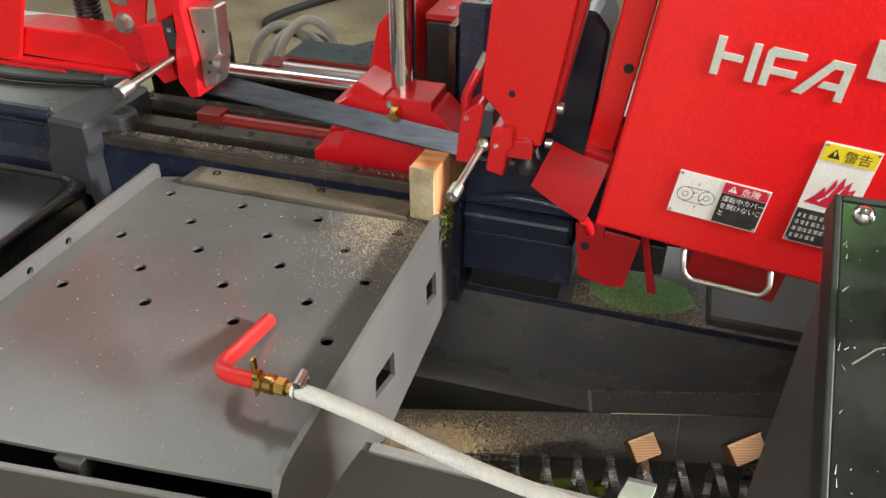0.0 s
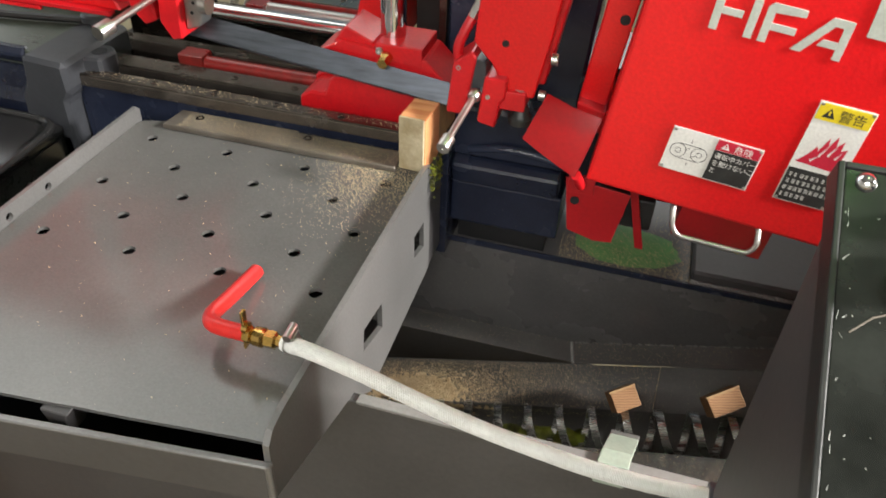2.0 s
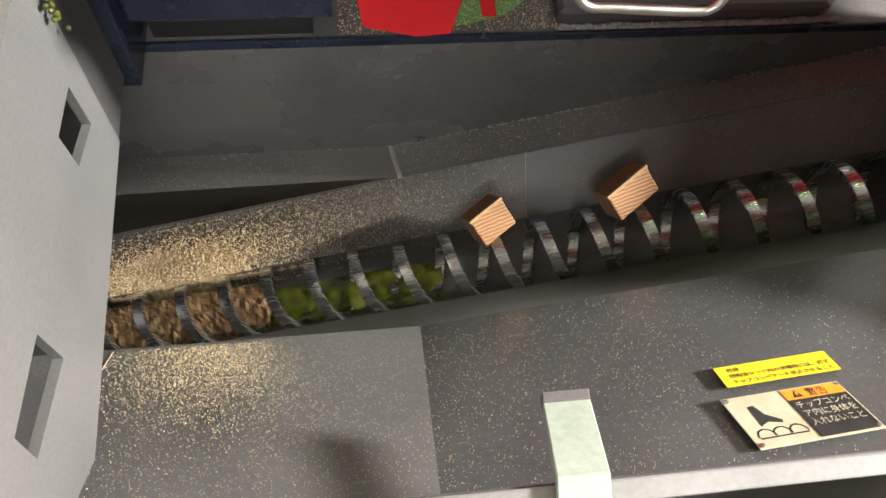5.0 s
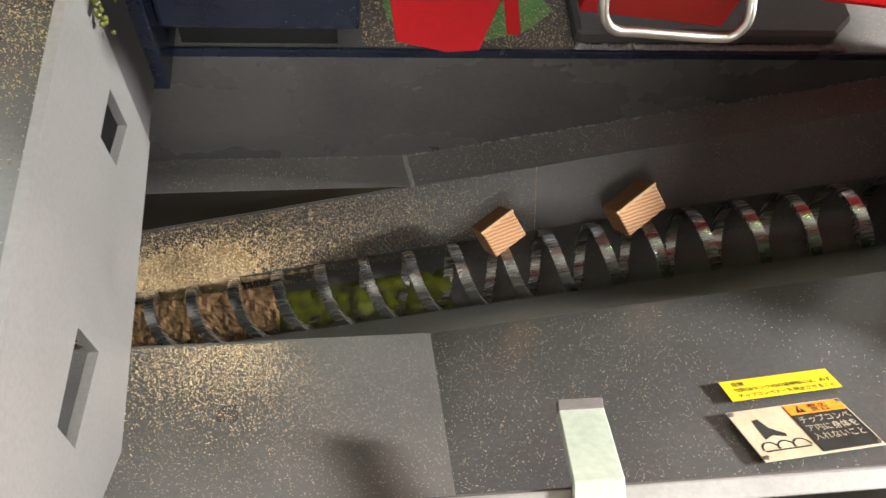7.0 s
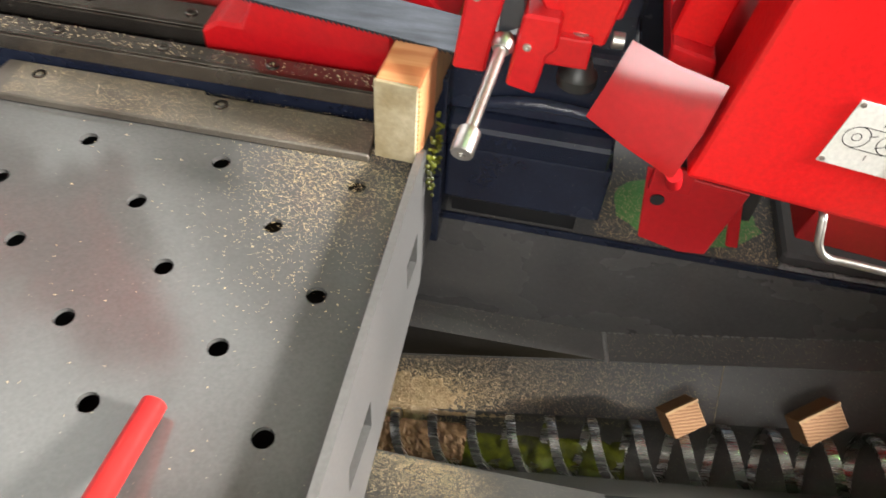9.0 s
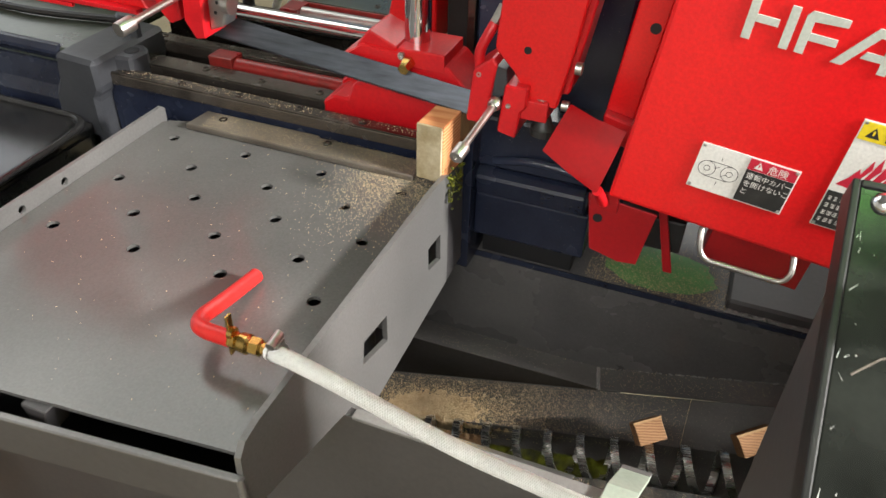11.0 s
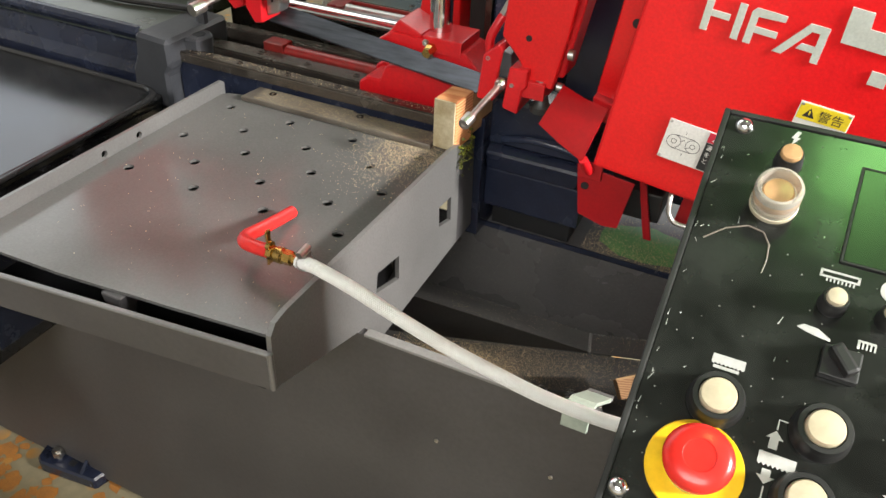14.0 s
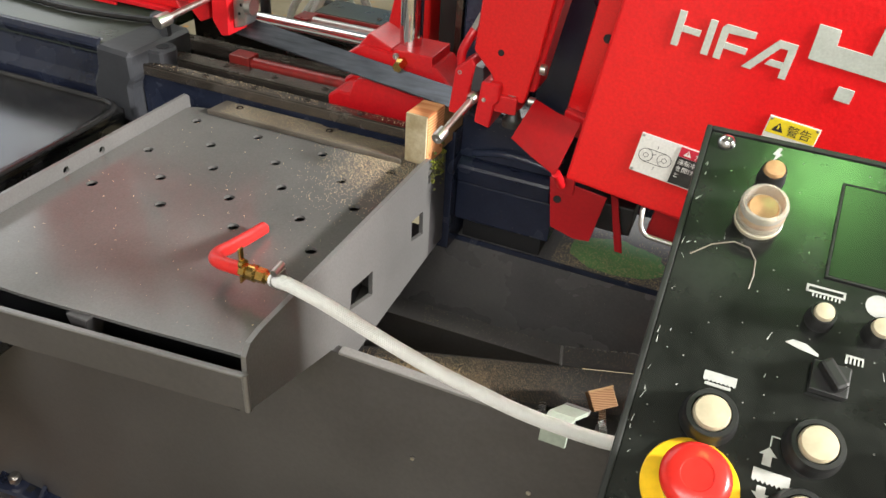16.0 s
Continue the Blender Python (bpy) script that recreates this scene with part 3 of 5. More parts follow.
part("support_tab", prism([(-0.168, 0.7165), (-0.140, 0.7165), (-0.150, 0.68), (-0.158, 0.68)], "y", -0.427, -0.40, 0.001), CHAR, tray)
# black sheet added under the tray so its holes look shaded
part("under_shade_sheet", box(-0.36, 0.036, -0.42, 0.07, 0.66, 0.664, 0.001), DARK, tray)

bar = thing("bed_strip", (-0.14, 0.06, 0.71), "worn steel bed strip with bolt holes, strewn with sawdust", "steel strip")
part("strip", prism([(-0.330, 0.026), (-0.325, 0.070), (-0.150, 0.071), (-0.148, 0.066), (0.0, 0.066), (0.003, 0.026)], "z", 0.7206, 0.7285, 0.0012), WORN_STEEL, bar)
for bx in (-0.29, -0.13):
    part("cap_screw", socket((bx, 0.056, 0.728), (0, 0, 1), 0.006, 0.0015), OIL_STEEL, bar, "", True)


def rail(y0, y1, ztop, xa, xb, n, depth, mat):
    r = thing("slide_rail", ((xa + xb) / 2, (y0 + y1) / 2, ztop - depth), "oily steel slide rail with countersunk screws", "slide rail", "slide rails of the saw bed")
    part("rail_bar", box(xa, xb, y0, y1, ztop - 0.016, ztop, 0.0015), RAIL_STEEL, r)
    part("rail_base", box(xa + 0.004, xb, y0 + 0.003, y1 - 0.002, ztop - depth, ztop - 0.0155, 0.001), mat, r, "dark navy base beam")
    part("edge_strip", box(xa + 0.002, xb, y0 + 0.001, y0 + 0.006, ztop, ztop + 0.002, 0.0006), OIL_STEEL, r)
    for k in range(n):
        part("cap_screw", socket((xa + 0.03 + k * (xb - xa - 0.05) / (n - 1), (y0 + y1) / 2 + 0.003, ztop - 0.0005), (0, 0, 1), 0.0056, 0.0022), OIL_STEEL, r, "", True)


rail(0.072, 0.098, 0.752, -0.50, 0.02, 6, 0.13, NAVY)
rail(0.122, 0.160, 0.750, -0.50, 0.02, 6, 0.05, OIL_STEEL)
rail(0.195, 0.225, 0.755, -0.53, 0.02, 6, 0.05, OIL_STEEL)
tie = thing("feed_screw", (-0.3, 0.176, 0.73), "red oily hydraulic feed rod between the rails", "feed rod")
part("rod", rod((-0.36, 0.178, 0.748), (0.0, 0.178, 0.748), 0.011), RED_OIL, tie, "", True)
part("end_block", box(-0.385, -0.345, 0.164, 0.194, 0.735, 0.762, 0.002), RED_OIL, tie)
# floor between the rails, its shade put into the colour
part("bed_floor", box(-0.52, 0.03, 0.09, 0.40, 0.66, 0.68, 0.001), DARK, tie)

# ---------- vise block, shelf and posts behind ----------
vise = thing("vise_block", (0.12, 0.2, WZ + 0.0005), "dark navy painted cast vise block", "vise block")
part("lower_block", box(0.050, 0.208, 0.138, 0.28, 0.583, 0.652, 0.003), NAVY, vise)
# undercut below the block, blackened in place of the shade there
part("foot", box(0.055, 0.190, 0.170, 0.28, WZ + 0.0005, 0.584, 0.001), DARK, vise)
part("shoulder", prism([(0.134, 0.653), (0.128, 0.684), (0.142, 0.692), (0.28, 0.692), (0.28, 0.653)], "x", 0.050, 0.202, 0.003), NAVY, vise)
part("upper_block", prism([(0.146, 0.691), (0.150, 0.762), (0.158, 0.768), (0.29, 0.768), (0.29, 0.691)], "x", 0.045, 0.205, 0.003), NAVY, vise)
part("rounded_lip", tube(curve_points([(0.07, 0.146, 0.702), (0.12, 0.141, 0.714), (0.17, 0.141, 0.712), (0.203, 0.144, 0.703)], 24), 0.006), NAVY_ROUGH, vise, "", True)

part("side_filler", box(0.018, 0.0495, 0.118, 0.31, WZ + 0.0008, 0.742, 0.002), NAVY, vise)

post = thing("guide_post", (0.04, 0.225, 0.69), "textured dark navy cast guide post", "post")
part("column", prism([(0.018, 0.20), (0.058, 0.20), (0.066, 0.208), (0.066, 0.26), (0.018, 0.26)], "z", 0.7, 0.955, 0.004), NAVY_ROUGH, post)
part("cap_screw", socket((0.042, 0.228, 0.955), (0, 0, 1), 0.006, 0.003), SATIN, post, "", True)
part("wear_strip", box(0.006, 0.0165, 0.196, 0.25, 0.70, 0.925, 0.001), OIL_STEEL, post)
post2 = thing("guide_post", (0.19, 0.26, 0.69), "dark navy column behind the saw guide arm", "post")
part("column", prism([(0.13, 0.76), (0.205, 0.76), (0.215, 0.93), (0.195, 0.955), (0.15, 0.955)], "y", 0.215, 0.33, 0.005), NAVY, post2)
part("slide_strip", box(0.222, 0.234, 0.24, 0.27, 0.70, 1.12, 0.001, pose(0, 0, 0, 0, 4, 0)), LIP, post2, "worn steel slide strip")
part("base", box(0.10, 0.40, 0.26, 0.40, 0.60, 0.80, 0.003), NAVY, post2)

# ---------- work piece ----------
work = thing("wood_workpiece", (0.03, 0.08, 0.73), "squared larch timber clamped under the saw blade", "timber")
rngw = random.Random(5)
b1 = box(0.006, 0.040, 0.030, 0.080, 0.7285, 0.803, 0.002, pose(0, 0, 0, 0, 0, -4))
part("cut_piece", b1, WOOD_CUT, work)
part("end_face", box(0.0055, 0.0385, 0.0275, 0.0312, 0.729, 0.8025, 0.0012, pose(0, 0, 0, 0, 0, -4)), WOOD_END, work, "pale weathered end grain")
part("back_piece", box(0.006, 0.036, 0.087, 0.20, 0.7285, 0.812, 0.003, pose(0, 0, 0, 0, 0, -4)), WOOD_DARK, work, "darker oily remainder behind the cut")

# ---------- saw head, leaning 7 degrees ----------
TILT = 7.0
cover = thing("wheel_cover", (0.40, 0.06, 0.75), "glossy red hammer-finish band wheel cover with silver lettering", "saw cover")
CM = Matrix.Translation((0.240, 0, 0.765)) @ pose(0, 0, 0, 0, TILT, 0)


def on_cover(u, v):
    p = CM @ Vector((u, 0, v))
    return p.x, p.z


part("door", box(0, 0.72, 0.022, 0.075, 0, 0.62, 0.004, CM), RED, cover)
part("body", box(0.012, 0.70, 0.076, 0.26, 0.012, 0.60, 0.003, CM), RED_SMOOTH, cover)


def xz_poly(pts, y0, y1, bev=0.0003):
    return prism(pts, "y", y0, y1, bev)


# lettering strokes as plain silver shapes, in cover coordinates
def stroke(pts):
    part("silver_mark", xz_poly([on_cover(*p) for p in pts], 0.0205, 0.0222, 0.0002), SILVER, cover)


def slant(u, v, lean=-0.05):
    return (u + lean * (v - 0.202), v + 0.0065)


VB, VT = 0.202, 0.241
for quad in (
    [(0.066, VB), (0.074, VB), (0.074, VT), (0.066, VT)],
    [(0.074, 0.219), (0.094, 0.219), (0.094, 0.226), (0.074, 0.226)],
    [(0.100, VB), (0.108, VB), (0.108, VT), (0.100, VT)],
    [(0.114, VB), (0.122, VB), (0.122, 0.232), (0.150, 0.234), (0.150, VT), (0.118, VT), (0.114, 0.236)],
    [(0.122, 0.215), (0.146, 0.215), (0.146, 0.222), (0.122, 0.222)],
    [(0.146, VB), (0.156, VB), (0.178, 0.233), (0.186, 0.233), (0.186, VB), (0.194, VB), (0.194, VT), (0.174, VT)],
    [(0.168, 0.212), (0.186, 0.212), (0.186, 0.219), (0.172, 0.219)],
    [(0.207, 0.231), (0.30, 0.231), (0.30, 0.285), (0.264, 0.285), (0.264, 0.252), (0.229, 0.252), (0.227, 0.268), (0.205, 0.268)],
    [(0.247, 0.198), (0.264, 0.198), (0.264, 0.213), (0.247, 0.213)],
):
    stroke([slant(*p) for p in quad])


def flat_label(parent, name, at, sx, sy, mat, m, lift=0.0):
    """A thin plate in the plane of m, its corner at (at), x to the right and y up."""
    return part(name, box(at[0], at[0] + sx, at[1], at[1] + sy, lift, lift + 0.0006, 0.0002, m), mat, parent)


def print_rows(parent, at, sx, rows, pitch, h, mat, m, lift, seed, fill=0.9):
    """Small characters that cannot be read: broken bars."""
    rng = random.Random(seed)
    bm = bmesh.new()
    for r in range(rows):
        x = at[0]
        end = at[0] + sx * (fill if r < rows - 1 else 0.55)
        while x < end:
            w = h * rng.uniform(0.55, 0.95)
            y = at[1] - r * pitch
            for k in range(3):
                hh = h * 0.16
                yy = y + (k - 1) * h * 0.36
                v = [bm.verts.new(m @ Vector(c)) for c in ((x + rng.uniform(0, .2) * w, yy, lift), (x + w, yy, lift), (x + w, yy + hh, lift), (x, yy + hh, lift))]
                bm.faces.new(v)
            xx = x + w * rng.uniform(0.2, 0.7)
            v = [bm.verts.new(m @ Vector(c)) for c in ((xx, y - h * 0.45, lift), (xx + h * 0.14, y - h * 0.45, lift), (xx + h * 0.14, y + h * 0.5, lift), (xx, y + h * 0.5, lift))]
            bm.faces.new(v)
            x += h * 1.12
    return part("printed_characters", bm, mat, parent)


def words(parent, text, at, size, mat, m, lift):
    """Readable writing with the built-in font, turned into a mesh."""
    cu = bpy.data.curves.new("text", "FONT")
    cu.body, cu.size, cu.extrude = text, size, 0.00005
    ob = bpy.data.objects.new("text", cu)
    me = bpy.data.meshes.new_from_object(ob)
    bpy.data.objects.remove(ob)
    bm = bmesh.new()
    bm.from_mesh(me)
    bpy.data.meshes.remove(me)
    bmesh.ops.transform(bm, matrix=m @ Matrix.Translation((*at, lift)), verts=bm.verts[:])
    return part("writing", bm, mat, parent)


def face_matrix(corner, right, up):
    r, u = Vector(right).normalized(), Vector(up)
    u = (u - r * u.dot(r)).normalized()
    n = r.cross(u)
    return Matrix(((r.x, u.x, n.x, corner[0]), (r.y, u.y, n.y, corner[1]), (r.z, u.z, n.z, corner[2]), (0, 0, 0, 1)))


def stroke_line(a, b, w, lift, m):
    a, b = Vector((*a, lift)), Vector((*b, lift))
    d = (b - a).normalized()
    s = Vector((-d.y, d.x, 0)) * w / 2
    return m, [a - s, b - s, b + s, a + s]


def lines(parent, name, segs, w, mat, m, lift):
    bm = bmesh.new()
    for a, b in segs:
        _, q = stroke_line(a, b, w, lift, m)
        bm.faces.new([bm.verts.new(m @ p) for p in q])
    return part(name, bm, mat, parent)


def ring_segs(cx, cy, r, n=20, a0=0.0, a1=math.tau):
    p = [(cx + r * math.cos(a0 + (a1 - a0) * k / n), cy + r * math.sin(a0 + (a1 - a0) * k / n)) for k in range(n + 1)]
    return list(zip(p, p[1:]))


def warn_triangle(parent, x, y, s, mat, inner, m, lift):
    bm = bmesh.new()
    bm.faces.new([bm.verts.new(m @ Vector(c)) for c in ((x - s * .58, y - s * .45, lift), (x + s * .58, y - s * .45, lift), (x, y + s * .55, lift))])
    part("warning_triangle", bm, mat, parent)
    bm = bmesh.new()
    bm.faces.new([bm.verts.new(m @ Vector(c)) for c in ((x - s * .07, y - s * .2, lift + .0001), (x + s * .07, y - s * .2, lift + .0001), (x + s * .09, y + s * .25, lift + .0001), (x - s * .09, y + s * .25, lift + .0001))])
    part("exclamation_bar", bm, inner, parent)


# danger plate: wheels and band
LM = face_matrix((0.317, 0.0216, 0.801), (0.0985, 0, -0.0125), (0.006, 0, 0.05))
danger = thing("danger_plate", (0.36, 0.021, 0.80), "white, black and red riveted danger plate on the red cover", "label plate")
part("plate", box(0, 0.0975, 0, 0.053, 0, 0.0008, 0.0003, LM), LABEL_W, danger)
flat_label(danger, "black_field", (0.049, 0.0015), 0.047, 0.037, LABEL_K, LM, 0.0009)
flat_label(danger, "red_field", (0.049, 0.039), 0.047, 0.0125, LABEL_R, LM, 0.0009)
warn_triangle(danger, 0.059, 0.0452, 0.008, LABEL_W, LABEL_R, LM, 0.0017)
words(danger, "危険", (0.068, 0.0412), 0.010, LABEL_W, LM, 0.0017)
words(danger, "運転中カバー", (0.051, 0.0295), 0.0076, LABEL_W, LM, 0.0017)
words(danger, "を開けないこ", (0.051, 0.0205), 0.0076, LABEL_W, LM, 0.0017)
words(danger, "と", (0.051, 0.0115), 0.0076, LABEL_W, LM, 0.0017)
lines(danger, "band_drawing", ring_segs(0.013, 0.026, 0.0085) + ring_segs(0.036, 0.026, 0.0085) + ring_segs(0.013, 0.026, 0.003) + ring_segs(0.036, 0.026, 0.003)
      + [((0.013, 0.035), (0.036, 0.035)), ((0.013, 0.017), (0.036, 0.017)), ((0.020, 0.028), (0.025, 0.031)), ((0.028, 0.021), (0.033, 0.024)), ((0.024, 0.038), (0.024, 0.042)), ((0.027, 0.014), (0.027, 0.010))], 0.0007, LABEL_K, LM, 0.0010)
for px, py in ((0.003, 0.003), (0.0945, 0.003), (0.003, 0.050), (0.0945, 0.050)):
    p = LM @ Vector((px, py, 0.0008))
    part("rivet", lathe(p, (0, -1, 0), [(0.002, 0), (0.0018, 0.0008), (0.0008, 0.0012)], 12), SATIN, danger, "", True)

FM = face_matrix((0.443, 0.0216, 0.787), (0.057, 0, -0.006), (-0.0, 0, 0.12))
fire = thing("fire_warning_plate", (0.47, 0.021, 0.785), "white and yellow fire warning plate on the red cover", "label plate")
part("plate", box(0, 0.056, 0, 0.121, 0, 0.0008, 0.0003, FM), LABEL_W, fire)
flat_label(fire, "yellow_field", (0.0012, 0.101), 0.0536, 0.0185, LABEL_Y, FM, 0.0009)
flat_label(fire, "black_field", (0.0012, 0.0012), 0.0536, 0.041, LABEL_K, FM, 0.0009)
warn_triangle(fire, 0.013, 0.1095, 0.011, LABEL_K, LABEL_Y, FM, 0.0017)
words(fire, "警告", (0.0225, 0.1045), 0.0135, LABEL_K, FM, 0.0017)
flame = [(0.004, 0.050), (0.012, 0.060), (0.018, 0.072), (0.020, 0.066), (0.026, 0.084), (0.028, 0.074), (0.033, 0.088), (0.035, 0.076), (0.041, 0.084), (0.041, 0.072), (0.047, 0.076), (0.046, 0.064), (0.051, 0.058), (0.047, 0.047)]
bmf = bmesh.new()
bmf.faces.new([bmf.verts.new(FM @ Vector((*p, 0.001))) for p in flame])
part("flame_sign", bmf, LABEL_R, fire)
bmf = bmesh.new()
for a, b, c in (((0.022, 0.062), (0.024, 0.060), (0.029, 0.076)), ((0.030, 0.064), (0.0325, 0.063), (0.037, 0.078)), ((0.038, 0.062), (0.040, 0.061), (0.044, 0.072)), ((0.016, 0.055), (0.018, 0.053), (0.024, 0.062))):
    bmf.faces.new([bmf.verts.new(FM @ Vector((*p, 0.0012))) for p in (a, b, c)])
part("flame_gap", bmf, LABEL_W, fire)
print_rows(fire, (0.004, 0.034), 0.05, 4, 0.0085, 0.005, LABEL_W, FM, 0.0017, 3)
for px, py in ((0.003, 0.003), (0.053, 0.003), (0.003, 0.118), (0.053, 0.118)):
    p = FM @ Vector((px, py, 0.0008))
    part("rivet", lathe(p, (0, -1, 0), [(0.002, 0), (0.0018, 0.0008), (0.0008, 0.0012)], 12), SATIN, fire, "", True)

# pull handle, fins and guard under the cover
handle = thing("pull_handle", (0.40, 0.04, 0.69), "bent steel wire pull handle under the red cover", "handle")
hp = [(0.346, 0.075, 0.752), (0.345, 0.03, 0.750), (0.346, 0.020, 0.742), (0.349, 0.014, 0.728), (0.358, 0.012, 0.719), (0.376, 0.012, 0.717), (0.424, 0.012, 0.713), (0.437, 0.012, 0.715), (0.443, 0.014, 0.724), (0.443, 0.020, 0.734), (0.442, 0.03, 0.740), (0.442, 0.075, 0.741)]
part("wire", tube(curve_points(hp, 66), 0.0033, 12), SATIN, handle, "", True)
part("mounting_flange", box(0.0, 0.11, 0.06, 0.10, -0.06, 0.02, 0.002, Matrix.Translation((0.36, 0, 0.745)) @ pose(0, 0, 0, 0, TILT, 0)), RED_DEEP, handle, "dark red flange")

guard = thing("chip_guard", (0.26, 0.05, 0.68), "red sheet chip guard hanging below the wheel cover", "guard")
part("side_sheet", prism([(0.216, 0.752), (0.296, 0.742), (0.284, 0.668), (0.262, 0.666), (0.227, 0.676)], "y", 0.040, 0.043, 0.0008), RED_DEEP, guard)
part("tab", box(0.220, 0.252, 0.034, 0.0395, 0.735, 0.760, 0.002, None), RED_DEEP, guard)
# hole drawn as a black disc, its inner shade painted on
part("bolt_hole", rod((0.231, 0.0385, 0.722), (0.231, 0.0396, 0.722), 0.0055), DARK, guard, "", True)
part("brush_strip", prism([(0.294, 0.722), (0.305, 0.718), (0.327, 0.632), (0.316, 0.632)], "y", 0.088, 0.093, 0.0008), RED_DEEP, guard)
part("roller_bracket", box(0.25, 0.33, 0.10, 0.16, 0.655, 0.70, 0.003), BLACK, guard, "black brush bracket")

flap = thing("splash_flap", (0.2, 0.03, 0.77), "bent glossy red splash flap beside the wheel cover", "flap")
part("bent_sheet", sheet([[(0.180, 0.05, 0.852), (0.212, 0.04, 0.845), (0.246, 0.03, 0.842)], [(0.170, 0.035, 0.828), (0.204, 0.022, 0.818), (0.238, 0.016, 0.810)], [(0.160, 0.026, 0.802), (0.192, 0.016, 0.788), (0.228, 0.010, 0.772)]], 0.002), RED_GLOSS, flap, "", True)
part("hinge_tube", rod((0.229, 0.012, 0.775), (0.236, 0.03, 0.750), 0.006), RED_SMOOTH, flap, "", True)

# right guide arm
arm = thing("saw_guide", (0.13, 0.07, 0.80), "red painted saw guide arm with roller and steel nozzle rod", "saw guide")
part("arm_plate", prism([(0.128, 1.22), (0.222, 1.22), (0.189, 1.008), (0.176, 0.911), (0.163, 0.838), (0.132, 0.840), (0.112, 0.872), (0.088, 0.897), (0.096, 0.998)], "y", 0.056, 0.072, 0.002), RED, arm)
part("arm_box", prism([(0.14, 1.22), (0.23, 1.22), (0.197, 1.0), (0.172, 0.85), (0.14, 0.85), (0.10, 0.90)], "y", 0.0722, 0.125, 0.002), RED_SMOOTH, arm)
# black disc for the hole's shaded inside; the plate is not pierced
part("plate_hole", rod((0.125, 0.0552, 0.901), (0.125, 0.0561, 0.901), 0.0042), DARK, arm, "", True)
part("plate_bolt", rod((0.178, 0.062, 0.888), (0.185, 0.062, 0.888), 0.007), SATIN, arm, "", True)
part("plate_bolt", rod((0.168, 0.062, 0.842), (0.176, 0.062, 0.842), 0.006), SATIN, arm, "", True)
part("left_cheek", prism([(0.066, 0.870), (0.088, 0.888), (0.094, 0.88), (0.088, 0.842), (0.084, 0.806), (0.060, 0.806)], "y", 0.05, 0.10, 0.002), RED_SMOOTH, arm)
part("right_cheek", prism([(0.106, 0.862), (0.132, 0.862), (0.132, 0.838), (0.126, 0.832), (0.122, 0.798), (0.100, 0.803)], "y", 0.044, 0.10, 0.002), RED_SMOOTH, arm)
part("bridge", box(0.120, 0.155, 0.050, 0.10, 0.822, 0.846, 0.002), RED_SMOOTH, arm)
part("clamp_insert", prism([(0.090, 0.880), (0.104, 0.876), (0.108, 0.848), (0.090, 0.838)], "y", 0.052, 0.090, 0.001), GREYCAST, arm, "dark insert plate")
part("roller", lathe((0.150, 0.060, 0.802), (0, 0, 1), [(0.010, 0), (0.0145, 0.002), (0.0145, 0.010), (0.011, 0.013), (0.008, 0.024)], 24), BLACK, arm, "black guide roller", True)
part("roller_bolt", bolt((0.146, 0.062, 0.846), (0, 0, 1), 0.006, 0.008), SATIN, arm)
part("hose_elbow", tube(curve_points([(0.070, 0.066, 0.860), (0.068, 0.066, 0.885), (0.075, 0.07, 0.905), (0.084, 0.08, 0.925)], 20), 0.0062), RED_SMOOTH, arm, "red coolant pipe elbow", True)
part("pipe_nut", rod((0.081, 0.076, 0.917), (0.088, 0.083, 0.935), 0.0075, n=6), SATIN, arm)
part("cap_screw", socket((0.1115, 0.044, 0.838), (0, -1, 0), 0.003, 0.0018), SATIN, arm, "", True)
part("cap_screw", socket((0.073, 0.0505, 0.866), (0, -1, 0), 0.003, 0.0018), SATIN, arm, "", True)
noz = part("nozzle_rod", rod((0.096, 0.055, 0.838), (0.084, -0.036, 0.814), 0.0042), SATIN, arm, "bare steel rod", True)
d = (Vector((0.084, -0.036, 0.814)) - Vector((0.096, 0.055, 0.838))).normalized()
part("rod_collar", lathe((0.0955, 0.050, 0.837), d, [(0.008, 0), (0.008, 0.006), (0.006, 0.010)], 20), SATIN, arm, "", True)
part("rod_knob", lathe(Vector((0.084, -0.036, 0.814)) - d * 0.012, d, [(0.0055, 0), (0.0078, 0.002), (0.0078, 0.019), (0.007, 0.0205), (0.003, 0.0206), (0.0028, 0.019)], 24), SATIN, arm, "", True)

# blade
blade = thing("steel_saw_band", (-0.1, 0.083, 0.80), "dark blue-grey steel band saw blade", "saw blade")
rows = []
for k in range(13):
    f = k / 12
    x = -0.30 + 0.38 * f
    zc = 0.853 - 0.043 * f
    h = 0.0125
    lean = 0.006
    rows.append([(x, 0.083 - lean, zc - h), (x, 0.083, zc), (x, 0.083 + lean, zc + h)])
part("band", sheet(rows, 0.0013), BLADE_M, blade, "", True)
teeth = bmesh.new()
for k in range(95):
    x = -0.30 + 0.004 * k
    zc = 0.853 - 0.043 * (x + 0.30) / 0.38 - 0.0125
    a = [teeth.verts.new((x + dx, 0.077 + dy, zc + dz)) for dx, dy, dz in ((0, -.0006, 0.0005), (0.0038, -.0006, 0.0005), (0.0034, -.0006, -0.0026), (0, .0006, 0.0005), (0.0038, .0006, 0.0005), (0.0034, .0006, -0.0026))]
    teeth.faces.new(a[:3])
    teeth.faces.new(a[3:])
    for i, j in ((0, 1), (1, 2), (2, 0)):
        teeth.faces.new((a[i], a[j], a[j + 3], a[i + 3]))
part("teeth", teeth, BLADE_M, blade)

# left guide and frame
lg = thing("saw_guide", (-0.3, 0.07, 0.85), "red and bare steel saw guide with long adjusting rod", "saw guide")
